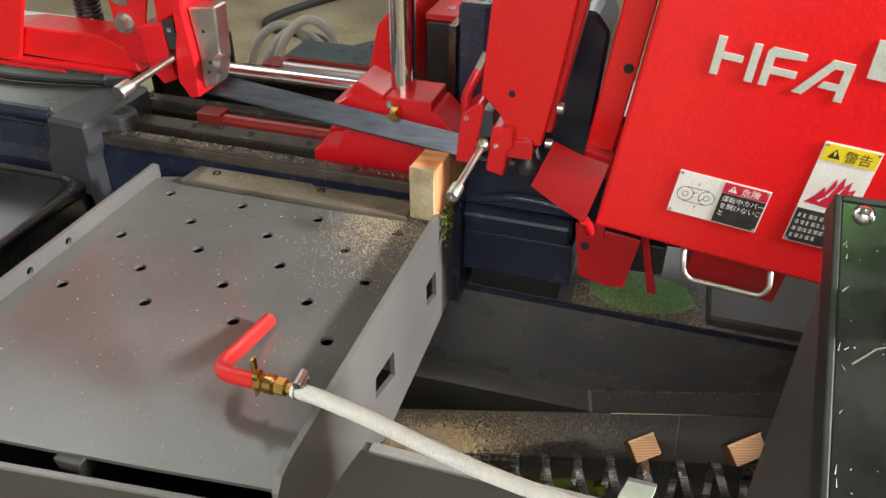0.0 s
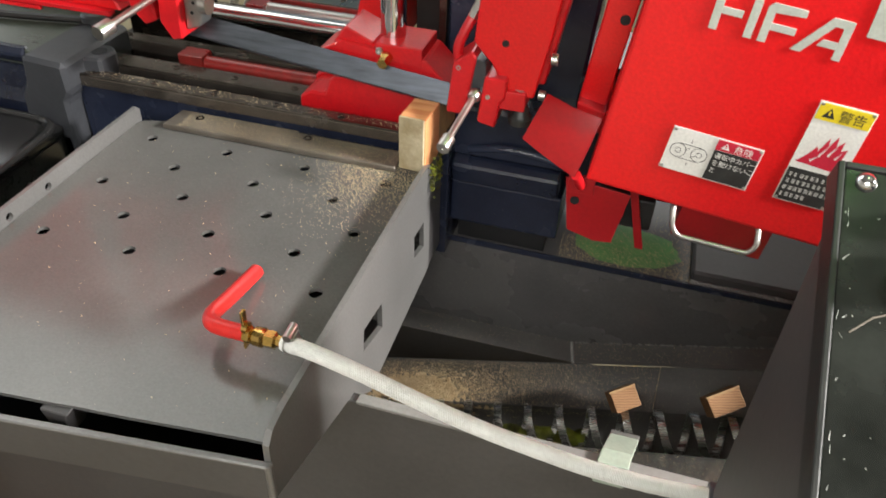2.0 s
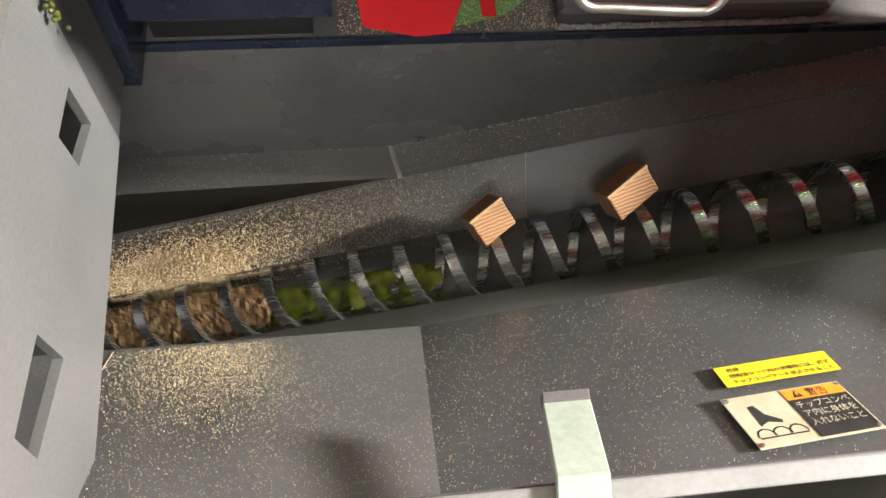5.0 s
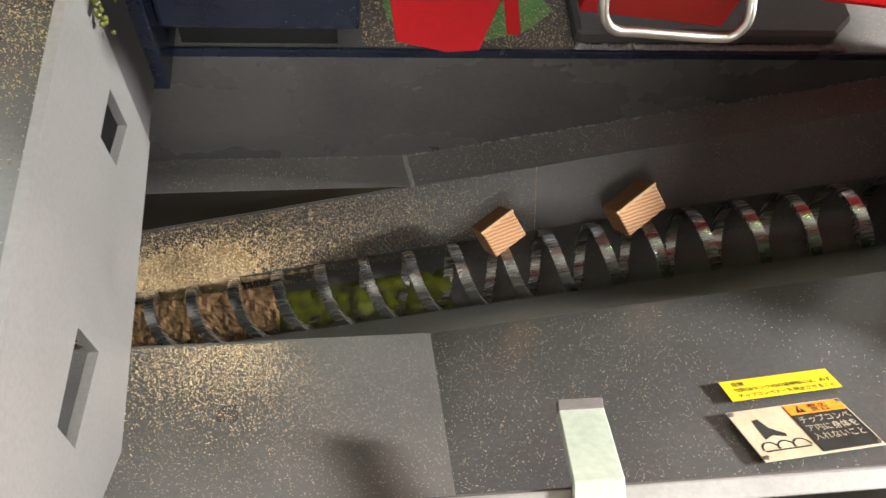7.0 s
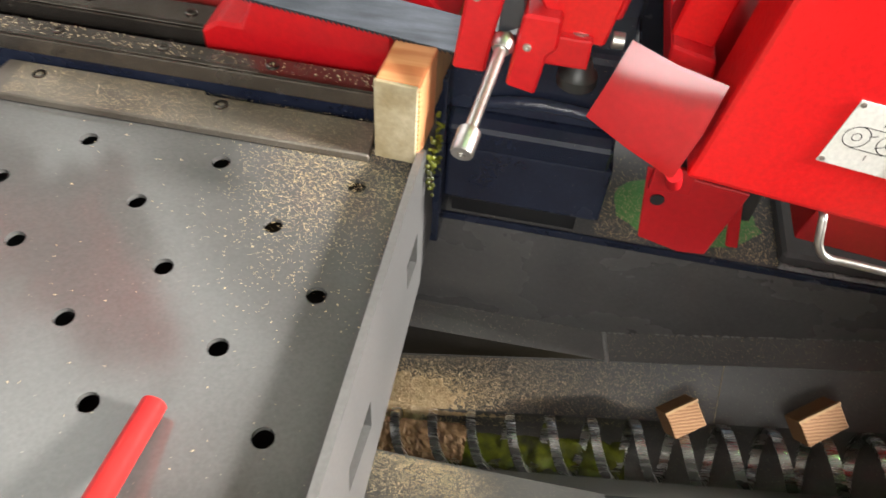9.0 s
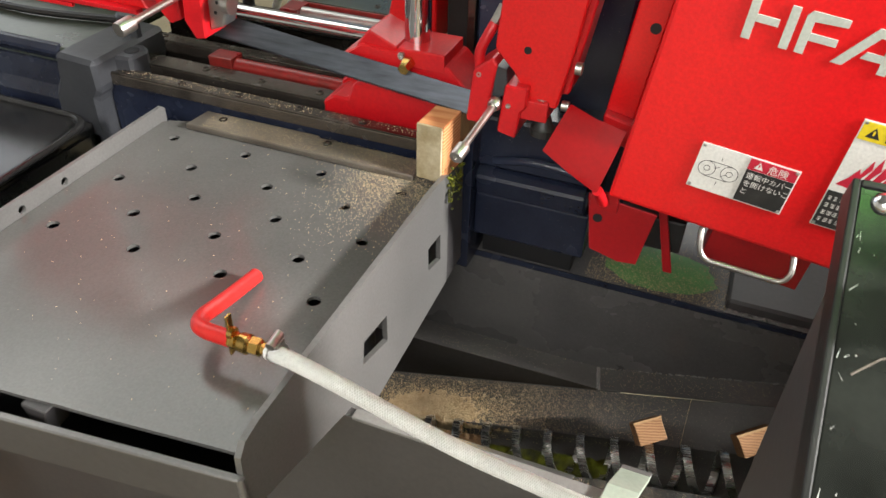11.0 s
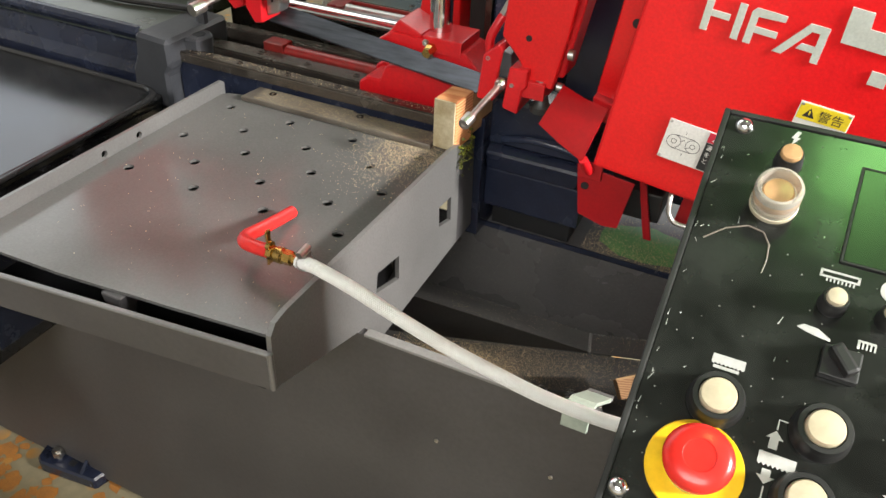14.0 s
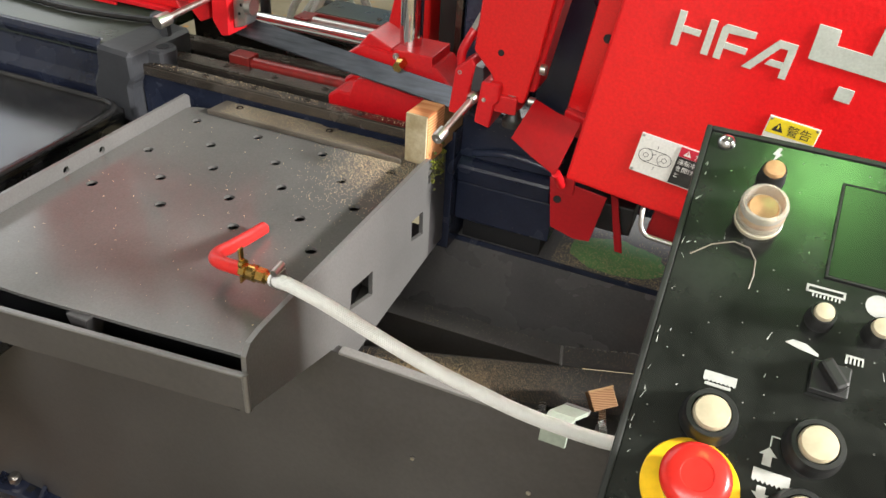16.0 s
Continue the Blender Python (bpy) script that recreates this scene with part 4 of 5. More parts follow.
part("steel_face", prism([(-0.286, 0.963), (-0.247, 0.967), (-0.250, 0.90), (-0.262, 0.865), (-0.282, 0.858), (-0.280, 0.90)], "y", 0.050, 0.078, 0.002), SATIN, lg, "worn bare steel jaw block")
part("red_plate", prism([(-0.300, 1.02), (-0.281, 1.02), (-0.287, 0.963), (-0.281, 0.90), (-0.283, 0.850), (-0.298, 0.846), (-0.312, 0.868), (-0.309, 0.905), (-0.302, 0.93)], "y", 0.040, 0.11, 0.002), RED_SMOOTH, lg)
part("red_cheek", prism([(-0.360, 0.935), (-0.322, 0.942), (-0.320, 0.905), (-0.318, 0.868), (-0.336, 0.860), (-0.352, 0.878), (-0.356, 0.90)], "y", 0.042, 0.10, 0.002), RED_SMOOTH, lg)
part("insert_plate", prism([(-0.322, 0.945), (-0.306, 0.946), (-0.302, 0.912), (-0.318, 0.908)], "y", 0.043, 0.07, 0.001), GREYCAST, lg)
part("roller", rod((-0.252, 0.047, 0.897), (-0.242, 0.047, 0.897), 0.012), SATIN, lg, "", True)
part("pin", socket((-0.312, 0.0425, 0.935), (0, -1, 0), 0.003, 0.002), SATIN, lg, "", True)
# screw holes as black discs, depth shade only in their colour
for hx, hz in ((-0.268, 0.935), (-0.266, 0.895), (-0.270, 0.882)):
    part("screw_hole", rod((hx, 0.0495, hz), (hx, 0.0502, hz), 0.0022), DARK, lg, "", True)
a, b = Vector((-0.313, 0.055, 0.900)), Vector((-0.327, -0.045, 0.888))
d = (b - a).normalized()
part("adjusting_rod", rod(a, b, 0.0045), SATIN, lg, "bare steel rod", True)
part("rod_knob", lathe(b - d * 0.014, d, [(0.006, 0), (0.0092, 0.002), (0.0092, 0.022), (0.0085, 0.0235), (0.004, 0.0237)], 24), SATIN, lg, "", True)

fr = thing("saw_bow", (-0.48, 0.08, 0.85), "red painted saw bow frame with hexagon bolts", "saw frame")
part("beam", prism([(-0.70, 0.890), (-0.56, 0.912), (-0.43, 0.912), (-0.392, 0.898), (-0.375, 0.868), (-0.42, 0.868), (-0.60, 0.873), (-0.70, 0.868)], "y", 0.052, 0.11, 0.002), RED, fr)
part("beam_ledge", box(-0.58, -0.385, 0.040, 0.053, 0.864, 0.870, 0.001), RED_SMOOTH, fr)
part("drop_sheet", prism([(-0.80, 1.2), (-0.51, 1.2), (-0.53, 0.950), (-0.565, 0.866), (-0.80, 0.855)], "y", 0.044, 0.050, 0.001), RED, fr)
part("wing_edge", box(-0.60, -0.49, 0.040, 0.046, 0.858, 0.863, 0.001, None), RED_SMOOTH, fr)
part("bolt_plate", prism([(-0.405, 1.2), (-0.335, 1.2), (-0.338, 0.975), (-0.352, 0.93), (-0.340, 0.885), (-0.385, 0.883), (-0.395, 0.93)], "y", 0.046, 0.0518, 0.001), RED_SMOOTH, fr)
part("cross_bar", prism([(-0.335, 1.2), (-0.285, 1.2), (-0.30, 0.955), (-0.340, 0.935)], "y", 0.058, 0.10, 0.002), RED, fr)
part("hex_bolt", bolt((-0.378, 0.0458, 0.936), (0, -1, 0), 0.010, 0.010), SATIN, fr)
part("hex_bolt", bolt((-0.377, 0.0458, 0.972), (0, -1, 0), 0.010, 0.010), SATIN, fr)
part("spring", tube([(-0.505 + 0.016 * math.cos(t), 0.13 + 0.016 * math.sin(t), 0.900 + 0.006 * t / math.tau) for t in np.linspace(0, math.tau * 9, 150)], 0.0026, 8), BLACK, fr, "black coil spring", True)
part("top_beam", prism([(-0.56, 1.2), (-0.40, 1.2), (-0.42, 0.985), (-0.47, 0.96), (-0.53, 0.975)], "y", 0.10, 0.17, 0.003), RED, fr)

# upper clamp with chromed ram
clamp = thing("hold_down_clamp", (-0.05, 0.13, 0.80), "red hold-down clamp with chromed hydraulic ram", "clamp")
part("ram", rod((-0.034, 0.13, 0.850), (-0.034, 0.13, 1.35), 0.0165, bev=0.001, n=40), CHROME, clamp, "bright chromed ram", True)
part("foot_plate", prism([(-0.131, 0.832), (-0.095, 0.856), (0.019, 0.846), (0.056, 0.810), (-0.04, 0.818), (-0.131, 0.821)], "y", 0.095, 0.165, 0.002), RED_SMOOTH, clamp)
part("top_block", prism([(-0.106, 0.849), (-0.088, 0.873), (-0.050, 0.857), (-0.050, 0.845)], "y", 0.10, 0.165, 0.002), RED_SMOOTH, clamp)
part("ram_block", box(-0.046, 0.015, 0.094, 0.16, 0.836, 0.860, 0.002, None), RED_SMOOTH, clamp)
part("brass_plug", lathe((-0.031, 0.0935, 0.844), (0, -1, -0.15), [(0.009, 0), (0.009, 0.006), (0.0075, 0.012), (0.007, 0.018)], 6), BRASS, clamp, "brass plug")
part("side_screw", socket((-0.040, 0.0935, 0.851), (0, -1, 0), 0.0048, 0.004), SATIN, clamp, "", True)
jaw = thing("vise_jaw", (-0.08, 0.15, 0.73), "red cast vise jaw on the oily rails", "vise jaw")
part("jaw_body", prism([(-0.165, 0.758), (-0.150, 0.768), (-0.128, 0.768), (-0.118, 0.792), (-0.085, 0.800), (0.002, 0.786), (0.002, 0.735), (-0.165, 0.735)], "y", 0.112, 0.185, 0.003), RED_SMOOTH, jaw)
part("jaw_lug", prism([(-0.165, 0.735), (-0.130, 0.735), (-0.130, 0.772), (-0.15, 0.776), (-0.165, 0.766)], "y", 0.165, 0.21, 0.003), RED_SMOOTH, jaw)
brace = thing("red_gusset", (-0.05, 0.26, 0.76), "red gusset plate and black slide column behind the clamp", "gusset")
part("gusset", prism([(-0.140, 0.80), (-0.075, 0.80), (-0.072, 0.99), (-0.083, 0.935), (-0.118, 0.895)], "y", 0.255, 0.265, 0.001), RED, brace)
part("gusset_side", prism([(0.255, 0.80), (0.62, 0.80), (0.62, 1.06), (0.255, 0.925)], "x", -0.078, -0.06, 0.002), RED, brace)
part("slide_column", box(-0.046, 0.010, 0.262, 0.70, 0.70, 0.905, 0.002), BLACK, brace, "oily black slide column")
part("column_cap", box(-0.050, 0.012, 0.27, 0.70, 0.9055, 0.914, 0.001), RED_SMOOTH, brace, "red cap strip")
for k in range(4):
    part("cap_screw", socket((-0.020, 0.30 + 0.08 * k, 0.9135), (0, 0, 1), 0.006, 0.003), SATIN, brace, "", True)
    part("side_screw", socket((-0.046, 0.29 + 0.08 * k, 0.88), (-1, 0, 0), 0.005, 0.002), SATIN, brace, "", True)
back = thing("rear_slide", (-0.3, 0.33, 0.70), "chromed rear slide rod with grey cover plate", "slide rod")
part("chrome_rod", rod((-0.52, 0.262, 0.793), (-0.10, 0.262, 0.793), 0.013, n=32), CHROME, back, "", True)
part("support_bar", box(-0.55, -0.10, 0.285, 0.32, 0.70, 0.785, 0.002), OIL_STEEL, back)
part("cover_plate", box(-0.318, -0.10, 0.335, 0.415, 0.794, 0.80, 0.001), OLIVE, back, "grey cover plate")
part("plate_edge", box(-0.318, -0.10, 0.33, 0.334, 0.77, 0.799, 0.001), RED_OIL, back)
part("clamp_block", box(-0.335, -0.305, 0.29, 0.328, 0.786, 0.80, 0.001), RED_OIL, back)
part("return_tube", rod((-0.305, 0.309, 0.790), (-0.10, 0.309, 0.790), 0.010), SATIN, back, "", True)
part("plate_screw", socket((-0.20, 0.36, 0.7995), (0, 0, 1), 0.006, 0.0015), OIL_STEEL, back, "", True)
part("slide_base", box(-0.6, 0.02, 0.30, 0.48, 0.60, 0.70, 0.002), NAVY, back)
part("stop_pin", rod((-0.433, 0.35, 0.70), (-0.433, 0.35, 0.822), 0.010), GREYCAST, back, "grey stop pin", True)
part("stop_screw", rod((-0.433, 0.35, 0.822), (-0.436, 0.35, 0.855), 0.0035, n=8), SATIN, back, "", True)
redarm = thing("saw_bow", (0.24, 0.15, 0.80), "red saw frame arm beside the wheel cover", "saw frame")
part("arm", prism([(0.212, 0.828), (0.245, 0.822), (0.30, 1.25), (0.262, 1.25)], "y", 0.10, 0.135, 0.002), RED, redarm)
part("arm_foot", prism([(0.212, 0.83), (0.247, 0.822), (0.250, 0.79), (0.214, 0.80)], "y", 0.085, 0.20, 0.002), RED_SMOOTH, redarm)
# solid black disc painted as the shaded bolt hole
part("bolt_hole", rod((0.249, 0.0992, 0.930), (0.249, 0.1003, 0.930), 0.006), DARK, redarm, "", True)

# ---------- hose and nozzle on the tray ----------
noz = thing("coolant_nozzle", (-0.04, -0.31, 0.72), "red rubber nozzle with brass tap lying on the tray", "nozzle")

def shifted(bm, v=(-0.002, 0.005, -0.005)):
    bmesh.ops.translate(bm, verts=bm.verts[:], vec=v)
    return bm


part("red_tube", tube(curve_points([(-0.067, -0.213, 0.7295), (-0.067, -0.245, 0.735), (-0.066, -0.280, 0.743), (-0.0645, -0.302, 0.749), (-0.058, -0.315, 0.752), (-0.045, -0.320, 0.7535), (-0.020, -0.3215, 0.755)], 60), 0.0078, 18), REDHOSE, noz, "", True)
part("tap_body", shifted(join(lathe((-0.020, -0.3265, 0.760), (1, -0.02, 0.04), [(0.0065, 0), (0.0085, 0.003), (0.0085, 0.009), (0.006, 0.011)], 6), lathe((-0.009, -0.327, 0.7605), (1, -0.02, 0.04), [(0.006, 0), (0.009, 0.002), (0.0095, 0.010), (0.006, 0.013)], 20),
                             lathe((0.004, -0.3272, 0.761), (1, -0.02, 0.04), [(0.0085, 0), (0.0085, 0.009), (0.0055, 0.011), (0.0055, 0.022)], 6))), BRASS, noz, "brass tap body", True)
part("tap_lever", shifted(join(box(-0.0185, -0.0155, -0.330, -0.323, 0.764, 0.788, 0.001), rod((-0.018, -0.3265, 0.768), (-0.013, -0.3265, 0.768), 0.006), box(-0.019, -0.0165, -0.331, -0.322, 0.744, 0.760, 0.001))), BRASS, noz, "brass tap lever")
hose = thing("water_hose", (0.2, -0.35, 0.70), "white braided clear plastic hose", "hose")
HP = [(0.020, -0.323, 0.7565), (0.046, -0.330, 0.7625), (0.09, -0.332, 0.754), (0.145, -0.328, 0.731), (0.20, -0.323, 0.709), (0.25, -0.317, 0.692), (0.30, -0.311, 0.677), (0.36, -0.308, 0.672), (0.414, -0.307, 0.676)]
hc = curve_points(HP, 240)
part("tube", tube(hc, 0.0070, 20), HOSE, hose, "", True)
br = bmesh.new()
for s in range(10):
    for sg in (1, -1):
        pts = []
        for i, p in enumerate(hc):
            dd = (hc[min(i + 1, len(hc) - 1)] - hc[max(i - 1, 0)]).normalized()
            sd = dd.cross(Vector((0, 0, 1))).normalized()
            up = sd.cross(dd)
            a = s * math.tau / 10 + sg * i * 0.55
            pts.append(p + 0.0071 * (math.cos(a) * sd + math.sin(a) * up))
        tube(pts, 0.00055, 4, br)
tagged(part("braid", br, THREAD, hose, "white braid threads"), kind="stuff")
part("hose_clip", shifted(join(lathe((0.024, -0.3275, 0.7622), (1, -0.03, 0.05), [(0.0090, 0), (0.0094, 0.001), (0.0094, 0.010), (0.0090, 0.011)], 28), box(0.024, 0.035, -0.334, -0.322, 0.771, 0.777, 0.001), rod((0.0295, -0.337, 0.777), (0.0295, -0.320, 0.779), 0.0042, n=12))), SATIN, hose, "steel worm clip", True)

# ---------- control console ----------
console = thing("control_console", (0.62, -0.43, FLOOR), "black operator console with sloping panel, buttons and emergency stop", "control panel")
SLOPE = Vector((0, 0.232, 0.127)).normalized()
PM = face_matrix((0.401, -0.5764, 0.8795), (1, 0, 0), SLOPE)
PH = 0.293


def pp(u, v, w=0.0):
    return PM @ Vector((u, v, w))


PN = (pp(0, 0, 1) - pp(0, 0, 0)).normalized()
part("panel_plate", box(0, 0.46, 0, PH, -0.004, 0.0, 0.001, PM), PANEL, console, "scuffed dark green-black panel plate")
part("panel_rim", join(box(-0.004, 0.464, -0.004, 0.0, -0.02, 0.0012, 0.001, PM), box(-0.004, 0.0, 0.0, PH + 0.004, -0.02, 0.0012, 0.001, PM), box(0.0, 0.464, PH, PH + 0.004, -0.02, 0.0012, 0.001, PM)), BLACK, console)
part("case", prism([(-0.559, FLOOR), (-0.559, 0.868), (-0.326, 0.996), (-0.304, 0.998), (-0.309, 0.70), (-0.310, FLOOR)], "x", 0.417, 0.87, 0.003), CHAR, console, "charcoal painted case")
part("case_gusset", prism([(-0.559, 0.60), (-0.559, 0.868), (-0.326, 0.996), (-0.303, 0.998), (-0.308, 0.70), (-0.309, 0.60)], "x", 0.409, 0.4165, 0.001), CHAR, console)
for u, v in ((0.012, 0.2855), (0.0065, 0.0215), (0.45, 0.2855), (0.45, 0.0215)):
    part("dome_screw", lathe(pp(u, v), PN, [(0.0062, 0), (0.0058, 0.002), (0.0035, 0.0042), (0.001, 0.005)], 20), CHROME, console, "chromed dome screw", True)


def push(u, v, r, cap, lab, h=0.012, k=0.62):
    b = part("push_button", lathe(pp(u, v), PN, [(r * 1.08, 0), (r * 1.08, 0.002), (r, 0.0035), (r, h * 0.75), (r * 0.92, h), (r * (k + 0.06), h), (r * (k + 0.03), h * 0.5)], 36), BLACK, console, lab, True)
    part("button_cap", lathe(pp(u, v, h * 0.3), PN, [(r * k, 0), (r * k, h * 0.75), (r * k * 0.9, h * 0.9), (0.001, h * 0.98)], 32), cap, b, "", True)
    return b


push(0.0453, 0.263, 0.0085, AMBER, "small amber indicator lamp", 0.012, 0.8)
gb = part("guarded_button", lathe(pp(0.0439, 0.2295), PN, [(0.0152, 0), (0.0152, 0.003), (0.0138, 0.004), (0.0138, 0.007)], 36), CREAM, console, "guarded cream start button", True)
part("button_cap", lathe(pp(0.0439, 0.2295, 0.006), PN, [(0.0098, 0), (0.0098, 0.009), (0.0088, 0.0112), (0.001, 0.0118)], 32), AMBER, gb, "", True)
part("clear_guard", lathe(pp(0.0439, 0.2295, 0.004), PN, [(0.0148, 0), (0.0148, 0.016), (0.0138, 0.0185), (0.0120, 0.0188), (0.0112, 0.010)], 40), CLEARCAP, gb, "clear ribbed guard ring", True)
push(0.0909, 0.170, 0.0078, CREAM, "small round indicator lamp", 0.012, 0.75)
push(0.123, 0.170, 0.0078, CREAM, "small cream push button", 0.012, 0.8)
for u, v in ((0.0433, 0.0884), (0.1004, 0.090), (0.099, 0.049), (0.157, 0.090), (0.157, 0.046)):
    push(u, v, 0.0153, CREAM, "cream push button in a black bezel", 0.013, 0.68)
push(0.158, 0.131, 0.010, BLACK, "black push button", 0.012, 0.8)
es = part("emergency_stop", lathe(pp(0.042, 0.047), PN, [(0.0272, 0), (0.0272, 0.0018), (0.0266, 0.0024)], 48), YELLOW, console, "emergency stop on a yellow disc", True)
part("stop_collar", lathe(pp(0.042, 0.047, 0.0022), PN, [(0.0155, 0), (0.0155, 0.010), (0.0135, 0.012), (0.0135, 0.020)], 36), SATIN, es, "", True)
part("mushroom_head", lathe(pp(0.042, 0.047, 0.017), PN, [(0.0150, 0), (0.0186, 0.003), (0.0190, 0.008), (0.0178, 0.0115), (0.0145, 0.0135), (0.0090, 0.0142), (0.0086, 0.0138), (0.001, 0.0136)], 48), REDCAP, es, "red mushroom head", True)
sel = part("selector_switch", box(0.0915, 0.1125, 0.123, 0.1425, 0.0, 0.006, 0.001, PM), BLACK, console, "black selector switch")
part("selector_grip", box(-0.0040, 0.0040, -0.0095, 0.0095, 0.006, 0.015, 0.002, PM @ Matrix.Translation((0.102, 0.133, 0)) @ pose(0, 0, 0, 0, 0, 40)), BLACK, sel)
dsp = part("display", box(0.0912, 0.30, 0.2015, 0.2715, 0.0004, 0.0012, 0.0004, PM), SCREEN, console, "dark green display window")
part("display_border", join(box(0.0895, 0.30, 0.2715, 0.2728, 0.0002, 0.0016, 0.0003, PM), box(0.0895, 0.0910, 0.2, 0.2728, 0.0002, 0.0016, 0.0003, PM), box(0.0895, 0.30, 0.2, 0.2014, 0.0002, 0.0016, 0.0003, PM)), BLACK, dsp)


def mark(polys, name="printed_symbol"):
    bm = bmesh.new()
    for q in polys:
        bm.faces.new([bm.verts.new(PM @ Vector((*p, 0.0004))) for p in q])
    part(name, bm, WHITEPRINT, console)


def rect(u0, u1, v0, v1):
    return [(u0, v0), (u1, v0), (u1, v1), (u0, v1)]


mark([[(0.0462, 0.2905), (0.0487, 0.290), (0.0470, 0.2855), (0.0490, 0.285), (0.0437, 0.2775), (0.0450, 0.2835), (0.0430, 0.284)]])
mark([rect(0.0805, 0.1035, 0.1875, 0.1890), rect(0.0805, 0.1035, 0.1915, 0.1930), rect(0.0805, 0.0820, 0.1875, 0.193), rect(0.1020, 0.1035, 0.1875, 0.193)] + [rect(0.0845 + 0.0022 * k, 0.0855 + 0.0022 * k, 0.185, 0.1873) for k in range(8)])
mark([[(0.1225 + a * math.cos(t), 0.1895 + a * math.sin(t)) for t, a in ((k * math.tau / 24, 0.0078) for k in range(24))]])
mark([[(0.075, 0.150), (0.079, 0.1528), (0.087, 0.1522), (0.0945, 0.1478), (0.0945, 0.146), (0.084, 0.1475), (0.080, 0.1485)]])
mark([rect(0.109, 0.119, 0.1515, 0.153), rect(0.109, 0.1105, 0.147, 0.152)] + [rect(0.1115 + 0.0022 * k, 0.1125 + 0.0022 * k, 0.1475, 0.1515) for k in range(4)])
mark([rect(0.035, 0.054, 0.112, 0.1175), rect(0.0365, 0.0515, 0.1085, 0.1105)] + [[(0.035 + 0.0024 * k, 0.112), (0.0374 + 0.0024 * k, 0.112), (0.0362 + 0.0024 * k, 0.1108)] for k in range(8)])
mark([rect(0.0725, 0.0925, 0.0635, 0.0700)] + [[(0.0725 + 0.0025 * k, 0.0635), (0.075 + 0.0025 * k, 0.0635), (0.0738 + 0.0025 * k, 0.062)] for k in range(8)])
mark([[(0.0738, 0.0785), (0.0835, 0.0785), (0.0787, 0.0835)], rect(0.0762, 0.081, 0.0725, 0.0785), rect(0.0785, 0.0793, 0.084, 0.0905), rect(0.0785, 0.0835, 0.0898, 0.0906)])
mark([[(0.0738, 0.0565), (0.0835, 0.0565), (0.0787, 0.0520)], rect(0.0762, 0.081, 0.0565, 0.0605), rect(0.0785, 0.0793, 0.0435, 0.051), rect(0.0785, 0.0835, 0.0432, 0.044)])
mark([[(0.136, 0.1105), (0.141, 0.113), (0.141, 0.108)], [(0.142, 0.1075), (0.149, 0.113), (0.149, 0.1075)], rect(0.150, 0.1515, 0.108, 0.114), rect(0.155, 0.1565, 0.108, 0.114), rect(0.150, 0.1565, 0.1130, 0.1145)])
mark([[(0.136, 0.0685), (0.141, 0.071), (0.141, 0.066)], [(0.142, 0.0655), (0.149, 0.071), (0.149, 0.0655)], rect(0.150, 0.1515, 0.066, 0.072), rect(0.155, 0.1565, 0.066, 0.072), rect(0.150, 0.1565, 0.0655, 0.067)])
mark([rect(0.140, 0.150, 0.139, 0.1402), rect(0.140, 0.150, 0.145, 0.1462), rect(0.140, 0.1412, 0.139, 0.146), [(0.142, 0.1425), (0.146, 0.145), (0.146, 0.140)]])
scr = bmesh.new()
tube([pp(*p, 0.0001) for p in [(0.0085, 0.192), (0.02, 0.203), (0.033, 0.209), (0.043, 0.207), (0.048, 0.199), (0.049, 0.188), (0.048, 0.178)]], 0.0005, 6, scr)
part("scratch", scr, surface("scraped_bare_mark", (0.14, 0.11, 0.09), (0.24, 0.2, 0.16), (0.5, 0.6)), console, "pale curved scrape")
rngs = random.Random(8)
sc = bmesh.new()
for k in range(46):
    u, v = rngs.uniform(0.004, 0.17), rngs.uniform(0.02, 0.28)
    if k < 40:
        u, v = rngs.choice((rngs.uniform(0.002, 0.006), u)), rngs.uniform(0.05, 0.28)
    L, a = rngs.uniform(0.0006, 0.003), rngs.gauss(1.35, 0.5)
    w = rngs.uniform(0.0001, 0.0004)
    c, s_ = math.cos(a), math.sin(a)
    sc.faces.new([sc.verts.new(pp(u + x * c - y * s_, v + x * s_ + y * c, 0.0003)) for x, y in ((-L, -w), (L, -w * .3), (L, w * .3), (-L, w))])
tagged(part("scratches", sc, WHITEPRINT, console, "pale scratches and nicks"), kind="stuff")
part("hose_port", lathe((0.413, -0.307, 0.676), (1, 0, 0.05), [(0.012, -0.006), (0.013, -0.004), (0.013, 0.008)], 24), GREYCAST, console, "", True)

# ---------- trough labels ----------
def slope_matrix(x, y, lift=0.0048):
    """A place on the sloping wall, x to the right and up the slope away from the operator."""
    z0, z1 = front_z(x) + 0.001, 0.5535 + 0.03 * (x - 0.27)
    z = z0 + (z1 - z0) * (-0.044 - y) / 0.197
    right = Vector((1, 0.0, 0.255 + (0.03 - 0.255) * (-0.044 - y) / 0.197))
    up = Vector((0, 0.197, -(z1 - z0)))
    m = face_matrix((x, y, z), right, up)
    return m @ Matrix.Translation((0, 0, lift))


yl = thing("yellow_caution_sticker", (0.52, -0.15, 0.48), "yellow caution sticker with black writing on the trough wall", "sticker")
m = slope_matrix(0.482, -0.172) @ pose(0, 0, 0, 0, 0, 4)
part("sticker", box(0, 0.090, 0, 0.024, 0, 0.0004, 0.0001, m), LABEL_Y, yl)
words(yl, "危険", (0.008, 0.0165), 0.0052, LABEL_K, m, 0.0006)
words(yl, "切削油タンク内の清掃時には、必ず", (0.007, 0.0095), 0.0050, LABEL_K, m, 0.0006)
words(yl, "チップコンベアーを停止させること", (0.007, 0.0025), 0.0050, LABEL_K, m, 0.0006)
